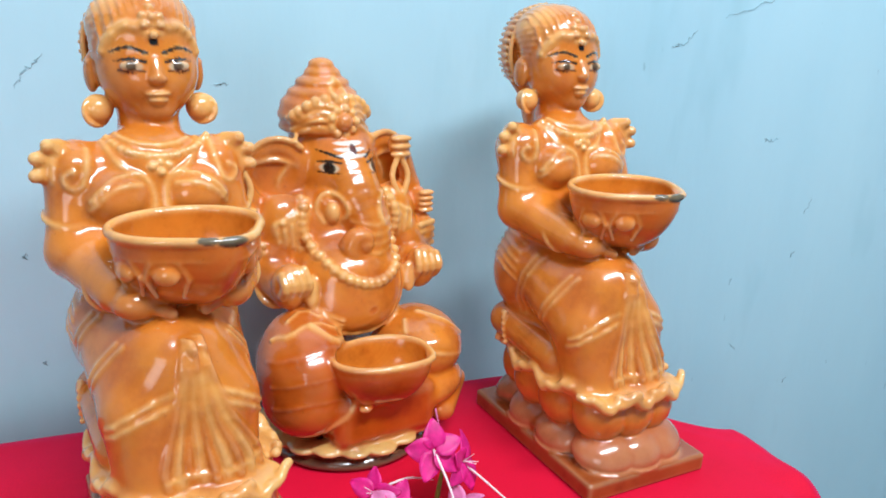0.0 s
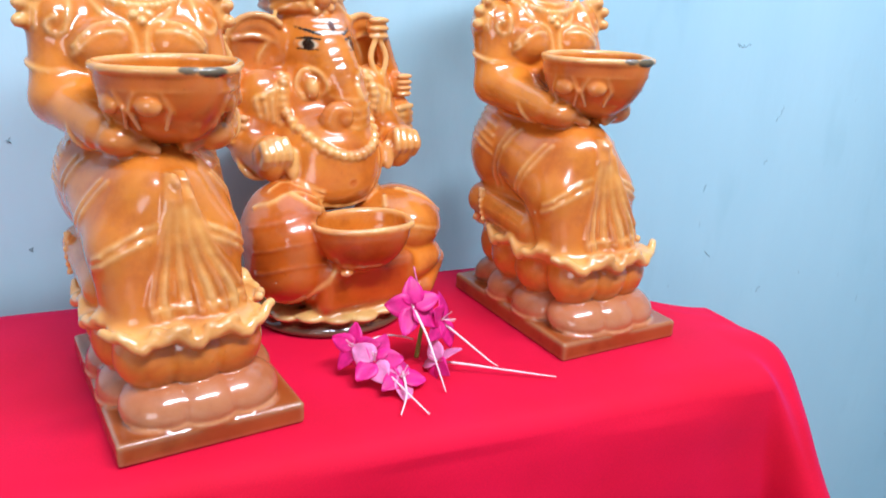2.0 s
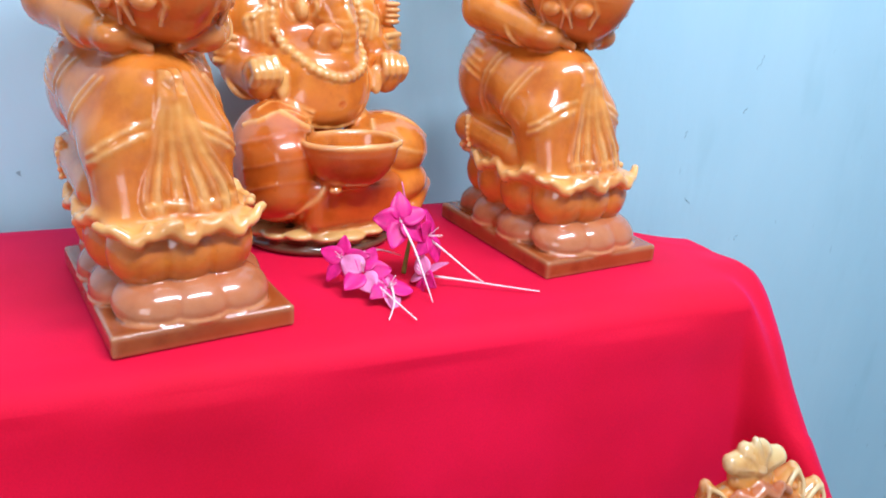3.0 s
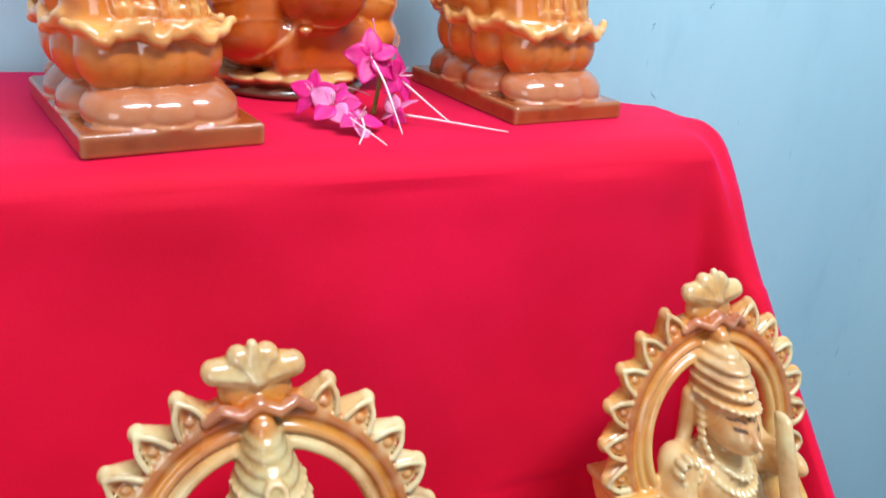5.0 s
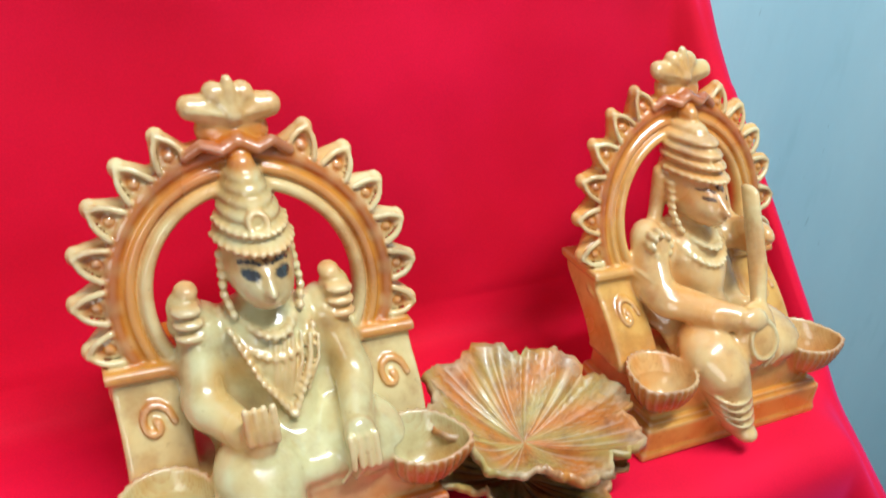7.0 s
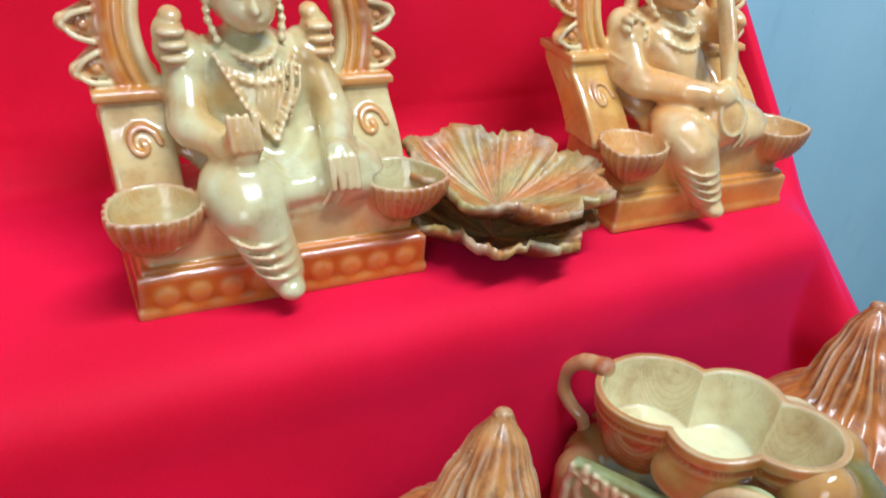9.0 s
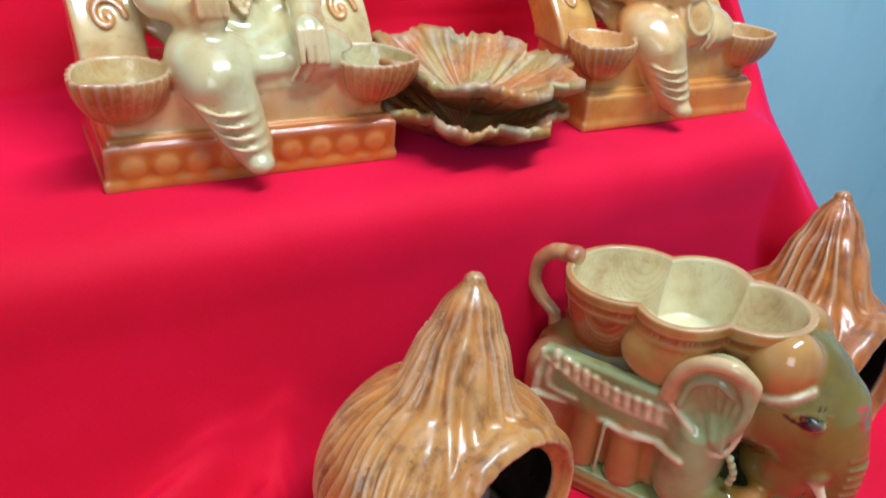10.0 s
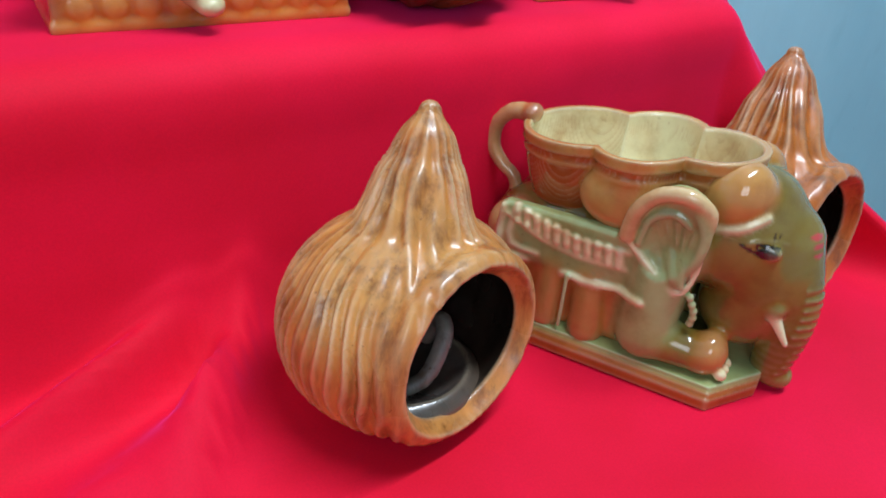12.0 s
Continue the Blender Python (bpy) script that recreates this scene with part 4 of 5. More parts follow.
def arched_figure(kind):
    """A seated figure under a leafy arch, with a lamp bowl at each side."""
    skin, stone, band = (GREENISH, OCHRE, CREAMY) if kind == 0 else ((0.70, 0.46, 0.20), (0.64, 0.30, 0.06), (0.68, 0.37, 0.10))
    c = Clay((-0.094, -0.060, -0.004), (0.094, 0.042, 0.224), 0.00105, stone)
    # moulded base
    c.block((0, 0, 0.011), (0.0725, 0.0375, 0.011), 0.002, colour=RUST if kind == 0 else stone)
    c.block((0, 0, 0.0025), (0.0735, 0.0385, 0.0030), 0.002, colour=OCHRE)
    c.block((0, 0.002, 0.029), (0.0665, 0.0335, 0.016), 0.003, 0.003, colour=band)
    c.block((0, 0.001, 0.0225), (0.0700, 0.0360, 0.0022), 0.001, 0.001, colour=stone)
    if kind == 0:
        for i in range(9):
            c.ball((-0.060 + 0.015 * i, -0.0375, 0.011), (0.0050, 0.0016, 0.0050), 0.0025, OCHRE)
    for s in (-1, 1):
        c.block((s * 0.058, 0.014, 0.064), (0.0155, 0.018, 0.024), 0.003, 0.003, colour=band)
        c.block((s * 0.058, 0.014, 0.088), (0.0175, 0.020, 0.0025), 0.001, 0.002, colour=stone)
        c.cord([(s * 0.058 + (0.0085 - 0.0006 * i) * math.cos(i * 0.55), -0.0045, 0.068 + (0.0085 - 0.0006 * i) * math.sin(i * 0.55)) for i in range(14)], 0.0016, k=0.001, colour=stone)
    # arch
    zc = 0.115
    flat = lambda R, r, y, col, sq: c.ring((0, y, zc), R, r, 0.0015, col, (90, 0, 0), sq)
    flat(0.0600, 0.0105, 0.010, stone, 0.9)
    flat(0.0510, 0.0035, 0.003, band, 1.6)
    flat(0.0580, 0.0022, 0.0005, stone, 1.0)
    flat(0.0655, 0.0032, 0.002, RUST, 1.0)
    flat(0.0535, 0.0030, 0.014, stone, 2.0)
    for s in (-1, 1):
        for i in range(7):
            a = radians(90 - s * (25 + 15.6 * i))
            ox, oz = math.cos(a), math.sin(a)
            deg = -math.degrees(a)
            c.rod((0.0680 * ox, 0.009, zc + 0.0680 * oz), (0.0800 * ox, 0.006, zc + 0.0800 * oz), 0.0098, 0.0044, 0.0015, band)
            for g in (-1, 1):
                c.cord(curve([(0.0690 * ox - g * 0.0070 * oz, -0.0002, zc + 0.0690 * oz + g * 0.0070 * ox), (0.0765 * ox - g * 0.0048 * oz, 0.0002, zc + 0.0765 * oz + g * 0.0048 * ox), (0.0815 * ox, 0.0020, zc + 0.0815 * oz)], 6), 0.0015, k=0.001, colour=CREAMY)
            c.ball((0.0735 * ox, 0.0005, zc + 0.0735 * oz), (0.0046, 0.0020, 0.0030), 0.001, RUST, (0, deg, 0), True)
            c.ball((0.0720 * ox, 0.0018, zc + 0.0720 * oz), (0.0024, 0.0020, 0.0020), 0.001, OCHRE)
    # finial: a flower head over a small mask
    c.ball((0, 0.006, 0.189), (0.017, 0.009, 0.011), 0.003, stone)
    for q, L in ((166, 0.0125), (118, 0.0075), (62, 0.0075), (14, 0.0125)):
        ox, oz = math.cos(radians(q)), math.sin(radians(q))
        c.rod((0.006 * ox, 0.004, 0.197 + 0.004 * oz), (0.006 * ox + L * ox, 0.002, 0.197 + 0.004 * oz + L * 0.75 * oz), 0.0080, 0.0055, 0.0015, CREAMY)
        c.cord([(0.006 * ox, -0.0035, 0.197 + 0.004 * oz), (0.006 * ox + L * ox, -0.0025, 0.197 + 0.004 * oz + L * 0.75 * oz)], 0.0012, k=0.001, colour=CREAMY)
    c.rod((0, 0.000, 0.198), (0, 0.000, 0.2115), 0.0062, 0.0026, 0.0015, CREAMY)
    for s in (-1, 1):
        c.cord([(0, -0.003, 0.187), (s * 0.008, -0.0045, 0.1835), (s * 0.016, -0.003, 0.1855), (s * 0.024, -0.001, 0.180)], 0.0036, 0.0022, 0.0015, RUST)
    c.ball((0, -0.004, 0.177), (0.0062, 0.0050, 0.0062), 0.0015, OCHRE)
    # the figure
    c.rod((0, 0.002, 0.050), (0, 0.000, 0.085), 0.022, 0.019, 0.006, skin)
    c.ball((0, -0.002, 0.097), (0.0275, 0.0155, 0.021), 0.006, skin)
    c.rod((0, -0.002, 0.110), (0, -0.002, 0.122), 0.0085, 0.008, 0.004, skin)
    c.ball((0, -0.004, 0.1345), (0.0170, 0.0160, 0.0190), 0.003, skin)
    c.ball((0, -0.013, 0.1290), (0.0125, 0.0085, 0.0115), 0.004, skin)
    c.rod((0, -0.0195, 0.1365), (0, -0.0225, 0.1305), 0.0012, 0.0022, 0.0025, skin)
    c.ball((0, -0.0205, 0.1255), (0.0036, 0.0018, 0.0010), 0.001, CREAMY)
    crown = ((0.148, 0.0178), (0.153, 0.0168), (0.158, 0.0145), (0.163, 0.0120), (0.168, 0.0100), (0.1725, 0.0085)) if kind == 0 else ((0.147, 0.0180), (0.153, 0.0178), (0.159, 0.0168), (0.165, 0.0150), (0.170, 0.0105))
    for z, r in crown:
        c.ball((0, -0.003, z), (r, r * 0.95, 0.0046), 0.0022, skin)
    c.beads([(0.0182 * math.sin(q), -0.003 - 0.0172 * math.cos(q), 0.1465) for q in np.linspace(-1.5, 1.5, 14)], 0.0018, 0.0036, CREAMY)
    c.beads([(0.0165 * math.sin(q), -0.003 - 0.0160 * math.cos(q), 0.1535) for q in np.linspace(-1.5, 1.5, 14)], 0.0015, 0.0034, CREAMY)
    c.ring((0, -0.0165, 0.1575), 0.0042, 0.0014, 0.001, CREAMY, (76, 0, 0))
    for s in (-1, 1):
        c.beads([(s * 0.0168, -0.006, 0.138), (s * 0.0180, -0.008, 0.122), (s * 0.0150, -0.011, 0.112)], 0.0022, 0.0042, CREAMY)
        c.ball((s * 0.026, 0.002, 0.078), (0.014, 0.012, 0.024), 0.006, skin)
        c.ball((s * 0.0290, -0.001, 0.105), (0.0105, 0.0100, 0.0100), 0.004, skin)
    necklace = lambda r, z0, drop: [(r * math.sin(q), -0.003 - 0.0150 * math.cos(q), z0 - drop * math.cos(q)) for q in np.linspace(-1.5, 1.5, 18)]
    c.beads(necklace(0.0135, 0.113, 0.006), 0.0020, 0.0036, CREAMY)
    c.beads(necklace(0.0205, 0.113, 0.016), 0.0019, 0.0037, CREAMY)
    if kind == 0:
        c.beads([(-0.019, -0.013, 0.108), (-0.010, -0.019, 0.088), (0.002, -0.021, 0.072), (0.012, -0.019, 0.088), (0.020, -0.013, 0.108)], 0.0017, 0.0034, CREAMY)
        for i in range(6):
            c.cord([(0.000 + 0.004 * i, -0.0165, 0.108 - 0.001 * i), (-0.002 + 0.004 * i, -0.0185, 0.094), (-0.004 + 0.003 * i, -0.0185, 0.080)], 0.0010, k=0.0012, colour=CREAMY)
        c.rod((-0.031, 0.000, 0.102), (-0.036, -0.012, 0.078), 0.0098, 0.0090, 0.004, skin)
        c.rod((-0.036, -0.012, 0.078), (-0.020, -0.030, 0.074), 0.0090, 0.0070, 0.003, skin)
        c.ball((-0.017, -0.034, 0.080), (0.0085, 0.0050, 0.0105), 0.003, skin)
        for i in range(4):
            c.rod((-0.0225 + 0.0038 * i, -0.0375, 0.078), (-0.0230 + 0.0040 * i, -0.0365, 0.0915), 0.0020, 0.0017, 0.0007, CREAMY)
        c.rod((0.031, 0.000, 0.102), (0.037, -0.010, 0.078), 0.0098, 0.0090, 0.004, skin)
        c.rod((0.037, -0.010, 0.078), (0.027, -0.030, 0.068), 0.0090, 0.0070, 0.003, skin)
        c.ball((0.027, -0.034, 0.066), (0.0080, 0.0050, 0.0100), 0.003, skin)
        for i in range(4):
            c.rod((0.0210 + 0.0038 * i, -0.0375, 0.070), (0.0205 + 0.0040 * i, -0.0385, 0.056), 0.0019, 0.0016, 0.0007, CREAMY)
        for s in (-1, 1):
            c.rod((s * 0.030, 0.002, 0.098), (s * 0.037, -0.002, 0.107), 0.0085, 0.0075, 0.003, skin)
            c.ball((s * 0.036, -0.004, 0.114), (0.0080, 0.0065, 0.0095), 0.002, skin)
            for i in range(3):
                c.ball((s * 0.036, -0.0095, 0.106 + 0.0058 * i), (0.0070, 0.003, 0.0024), 0.001, CREAMY)
            c.ball((s * 0.034, -0.004, 0.1225), (0.0055, 0.0045, 0.0045), 0.001, CREAMY)
    else:
        # long-necked lute across the lap
        c.ball((0.006, -0.034, 0.068), (0.0155, 0.0085, 0.0190), 0.002, (0.74, 0.44, 0.16), (0, 12, 0))
        c.ring((0.006, -0.0415, 0.068), 0.0105, 0.0012, 0.001, CREAMY, (90, 0, 0))
        c.rod((0.012, -0.032, 0.082), (0.027, -0.019, 0.138), 0.0042, 0.0036, 0.002, CREAMY)
        c.rod((-0.031, 0.000, 0.102), (-0.037, -0.010, 0.080), 0.0105, 0.0095, 0.004, skin)
        c.rod((-0.037, -0.010, 0.078), (-0.006, -0.034, 0.079), 0.0095, 0.0068, 0.003, skin)
        c.ball((0.000, -0.040, 0.080), (0.0095, 0.0050, 0.0060), 0.002, skin)
        c.rod((0.031, 0.000, 0.102), (0.039, -0.010, 0.104), 0.0098, 0.0085, 0.004, skin)
        c.rod((0.039, -0.010, 0.104), (0.030, -0.021, 0.116), 0.0085, 0.0065, 0.003, skin)
        c.rod((0.034, 0.002, 0.110), (0.032, 0.000, 0.130), 0.009, 0.005, 0.005, skin)
        for s in (-1, 1):
            c.cord([(s * 0.016, 0.002, 0.140), (s * 0.019, 0.004, 0.120), (s * 0.024, 0.004, 0.104)], 0.006, 0.004, 0.003, skin)
        for q in np.linspace(0, 5.6, 8):
            c.ball((-0.031 + 0.007 * math.cos(q), -0.0095, 0.106 + 0.0065 * math.sin(q)), 0.0026, 0.0012, CREAMY)
        for i in range(3):
            c.ring((-0.0345, -0.006, 0.090 - 0.003 * i), 0.0102, 0.0010, 0.001, CREAMY, (16, 0, 0))
    # legs: one folded on the seat, the other hanging over its edge
    c.ball((0.0, -0.010, 0.052), (0.036, 0.024, 0.013), 0.006, skin)
    c.ball((0.032, -0.018, 0.055), (0.022, 0.0185, 0.0155), 0.004, skin)
    for i in range(5):
        c.cord([(0.0215 + 0.0065 * i, -0.0335 + 0.0012 * i * i * 0.4, 0.061), (0.0195 + 0.0065 * i, -0.0360 + 0.0012 * i * i * 0.4, 0.053), (0.0165 + 0.0065 * i, -0.0340 + 0.0012 * i * i * 0.4, 0.046)], 0.0012, k=0.0014, colour=CREAMY)
    c.ball((-0.020, -0.026, 0.054), (0.0205, 0.0185, 0.0175), 0.004, skin)
    c.rod((-0.019, -0.034, 0.048), (-0.007, -0.043, 0.020), 0.0165, 0.0105, 0.003, skin)
    for i in range(4):
        t = 0.2 + 0.2 * i
        q0 = (-0.020 + 0.012 * t, -0.036 - 0.009 * t, 0.048 - 0.028 * t)
        rr = 0.0158 - 0.0058 * t
        c.cord([(q0[0] + rr * math.sin(q), q0[1] - rr * math.cos(q), q0[2] - 0.004 * math.cos(q)) for q in np.linspace(-1.5, 1.5, 9)], 0.0011, k=0.0012, colour=CREAMY)
    c.ball((-0.005, -0.050, 0.0135), (0.0072, 0.0085, 0.0055), 0.003, skin)
    for s, way in ((-1, 215), (1, -18)):
        c.bowl((s * 0.0600, -0.027, 0.0545), 0.0215, 0.0190, 0.025, 0.0022, 0.004, way, 0.002, (0.46, 0.20, 0.05), skin, 26)
    paint = []
    for s in (-1, 1):
        if kind == 0:
            paint += [((s * 0.0072, -0.0190, 0.1370), (0.0042, 0.006, 0.0024), (0.02, 0.03, 0.05))]
            paint += [((s * (0.0035 + 0.0018 * i), -0.019, 0.1412 + 0.0006 * math.sin(i)), (0.0014, 0.006, 0.0008), (0.03, 0.03, 0.04)) for i in range(5)]
        else:
            paint += [((s * 0.0070, -0.0190, 0.1366), (0.0036, 0.006, 0.0011), (0.10, 0.05, 0.03))]
            paint += [((s * (0.0035 + 0.0018 * i), -0.019, 0.1405 + 0.0006 * math.sin(i)), (0.0013, 0.006, 0.0006), (0.16, 0.08, 0.04)) for i in range(5)]
    paint += [((0, -0.0185, 0.1425), (0.0012, 0.006, 0.0016), (0.10, 0.03, 0.02))]

    def bend(co):
        up = np.clip(co[:, 2] - 0.050, 0, 1) * np.clip((co[:, 2] - 0.045) / 0.03, 0, 1)
        back = np.clip((co[:, 2] - 0.045) / 0.035, 0, 1) * np.clip((co[:, 1] + 0.030) / 0.025, 0, 1)
        co[:, 1] += (0.26 if kind == 0 else 0.33) * up + (0.016 if kind == 0 else 0.026) * back
        co[:, 0] -= (0.06 if kind == 0 else 0.0) * up
        return co
    return c.mesh("arched_lamp_figure", M_ARCH, bend, paint)


a1 = arched_figure(0)
a1.matrix_world = pose(0.0915, 0.161, T2, 0, 0, -2)
tagged(a1, "cream and ochre glazed seated figure under a leafy arch", "figurine", "arched lamp figures")
a2 = arched_figure(1)
a2.matrix_world = pose(0.3600, 0.153, T2, 0, 0, -2) @ Matrix.Diagonal((0.95, 0.95, 0.995, 1))
tagged(a2, "pale ochre glazed seated lute player under a leafy arch", "figurine", "arched lamp figures")


def leaf_bowl(R, depth, seed, name="leaf_bowl"):
    """A shallow bowl of pointed leaves with ribbed inside and a thick, worn rim."""
    rnd = random.Random(seed)
    na, nr = 240, 22
    ph = [rnd.uniform(0, 6.28) for _ in range(6)]

    def edge(a):
        lobe = abs(math.sin(4.0 * a + ph[0])) ** 0.7
        return R * (0.84 + 0.16 * lobe) + 0.0014 * math.sin(23 * a + ph[1]) + 0.0009 * math.sin(41 * a + ph[2])
    verts, faces, cols = [], [], []

    def ring_of(t, inner):
        for i in range(na):
            a = 2 * math.pi * i / na
            e = edge(a)
            r = e * t
            lobe = abs(math.sin(3.5 * a + ph[0])) ** 0.6
            z = depth * t ** 1.5 + (0.004 * lobe * t ** 3)
            if inner:
                rib = math.sin(42 * a + 2 * math.sin(3.5 * a)) * 0.0019 * t * (1 - t ** 6) if int(3.5 * a / math.pi + 0.3) % 2 else 0.0016 * math.sin(60 * t + 9 * math.sin(7 * a)) * t
                z += rib
                r -= 0.0008
            else:
                z -= 0.0045 + 0.0012 * math.sin(7 * a)
                r = max(r, 0.2 * R) if t > 0 else 0
                z = max(z, 0.0)
            verts.append((r * math.cos(a), r * math.sin(a), z))
            w = 0.5 + 0.5 * math.sin(5 * a + 7 * t + ph[3])
            v = 0.5 + 0.5 * math.sin(9 * a - 11 * t + ph[4])
            base = np.array((0.50, 0.19, 0.035)) * (1 - w) + np.array((0.42, 0.31, 0.095)) * w
            if t > 0.88:
                base = base * (1 - 0.5 * v) + np.array((0.55, 0.48, 0.36)) * 0.5 * v
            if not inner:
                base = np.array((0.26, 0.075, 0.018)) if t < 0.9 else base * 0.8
            cols.append((*base, 1))
    ts = [j / nr for j in range(1, nr + 1)]
    for t in ts:
        ring_of(t, True)
    for t in reversed(ts):
        ring_of(t, False)
    n = 2 * nr
    for j in range(n - 1):
        for i in range(na):
            k = (i + 1) % na
            faces.append((j * na + i, j * na + k, (j + 1) * na + k, (j + 1) * na + i))
    faces.append(tuple(range(na))[::-1])
    faces.append(tuple((n - 1) * na + i for i in range(na)))
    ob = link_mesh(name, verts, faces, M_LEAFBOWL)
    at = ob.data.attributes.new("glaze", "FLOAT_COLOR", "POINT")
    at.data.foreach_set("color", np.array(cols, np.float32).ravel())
    return ob


low = leaf_bowl(0.058, 0.021, 3)
low.matrix_world = pose(0.217, 0.141, T2 + 0.001, 1, 2, 10)
tagged(low, "mottled brown ceramic leaf bowl under another bowl", "bowl", "stacked leaf bowls")
high = leaf_bowl(0.062, 0.024, 8)
high.matrix_world = pose(0.222, 0.145, T2 + 0.0175, 2, 3, 40)
tagged(high, "mottled brown and green ceramic leaf bowl with ribbed inside", "bowl", "stacked leaf bowls")


# ---- lowest step: coconut lamps and an elephant planter ----
def coconut_lamp(seed, colour):
    rnd = random.Random(seed)
    c = Clay((-0.072, -0.072, -0.004), (0.072, 0.072, 0.162), 0.0011, colour)
    # near-black colour, laid only on the inside of the hollow shell
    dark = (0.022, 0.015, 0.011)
    c.ball((0, 0, 0.0545), (0.0615, 0.0600, 0.0560), 0.003)
    for (z0, r0), (z1, r1) in zip(((0.086, 0.034), (0.098, 0.0270), (0.116, 0.0210), (0.136, 0.0130)), ((0.098, 0.0270), (0.116, 0.0210), (0.136, 0.0130), (0.151, 0.0050))):
        f = lambda z: (0.022 * (z - 0.08) / 0.07, 0.015 * (z - 0.08) / 0.07, z)
        c.rod(f(z0), f(z1), r0, r1, 0.005)
    c.ball((0, -0.036, 0.056), (0.0510, 0.018, 0.0505), 0.004, colour)
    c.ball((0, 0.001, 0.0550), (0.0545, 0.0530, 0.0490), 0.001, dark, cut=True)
    c.ball((0, -0.062, 0.0595), (0.0475, 0.040, 0.0475), 0.0015, colour, cut=True)
    c.block((0, 0, -0.006), (0.06, 0.06, 0.008), 0.001, 0.001, cut=True)
    p = [rnd.uniform(0, 6.28) for _ in range(5)]

    def bend(co):
        x, y, z = co.T
        cx, cy = 0.022 * np.clip((z - 0.08) / 0.07, 0, 1), 0.015 * np.clip((z - 0.08) / 0.07, 0, 1)
        a = np.arctan2(y - cy, x - cx)
        r = np.hypot(x - cx, y - cy)
        outer = np.clip((np.sqrt(x * x + y * y + ((z - 0.0545) * 1.09) ** 2) - 0.0575) / 0.002, 0, 1)
        g = np.clip((z - 0.086) / 0.020, 0, 1)
        slant = 2.2 * np.sin(3 * a + p[0]) + 1.1 * np.sin(z * 130 + 5 * a + p[1])
        w = (1 - g) * np.sin(50 * a + slant + 22 * z) + g * np.sin(20 * a + slant)
        amp = (0.0017 + 0.0008 * np.sin(7 * a + z * 60 + p[2])) * outer
        amp = amp * np.clip((0.150 - z) / 0.02, 0.2, 1) * np.clip((z - 0.006) / 0.02, 0, 1) * np.clip((y + 0.050) / 0.022, 0, 1)
        amp = amp * (0.8 + 0.2 * g)
        s = 1 + np.where(r > 0.002, amp * w / np.maximum(r, 0.004), 0)
        co[:, 0], co[:, 1] = cx + (x - cx) * s, cy + (y - cy) * s
        return co
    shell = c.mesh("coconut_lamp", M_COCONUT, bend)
    # cup on the hollow's floor, coloured almost as dark as the inside
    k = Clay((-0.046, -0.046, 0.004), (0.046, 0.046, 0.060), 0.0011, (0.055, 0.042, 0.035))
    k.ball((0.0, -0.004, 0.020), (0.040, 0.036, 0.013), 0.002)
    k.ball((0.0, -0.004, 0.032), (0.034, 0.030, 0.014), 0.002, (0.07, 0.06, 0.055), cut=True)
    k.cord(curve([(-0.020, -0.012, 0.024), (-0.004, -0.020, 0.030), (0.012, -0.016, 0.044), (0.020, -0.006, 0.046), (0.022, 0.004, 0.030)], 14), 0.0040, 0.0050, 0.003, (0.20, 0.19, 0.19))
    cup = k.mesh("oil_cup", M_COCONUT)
    cup.parent = shell
    tagged(cup, "near-black oil cup with a wick holder")
    return shell


n1 = coconut_lamp(5, (0.50, 0.225, 0.055))
n1.matrix_world = pose(0.133, -0.003, T3, 0, 0, 14) @ Matrix.Scale(0.97, 4)
tagged(n1, "streaked brown glazed coconut-shaped clay lamp with round opening", "lamp", "coconut lamps")
n2 = coconut_lamp(9, (0.42, 0.130, 0.020))
n2.matrix_world = pose(0.374, -0.012, T3, 0, 0, 10)
tagged(n2, "reddish brown glazed coconut-shaped clay lamp with dark hollow", "lamp", "coconut lamps")


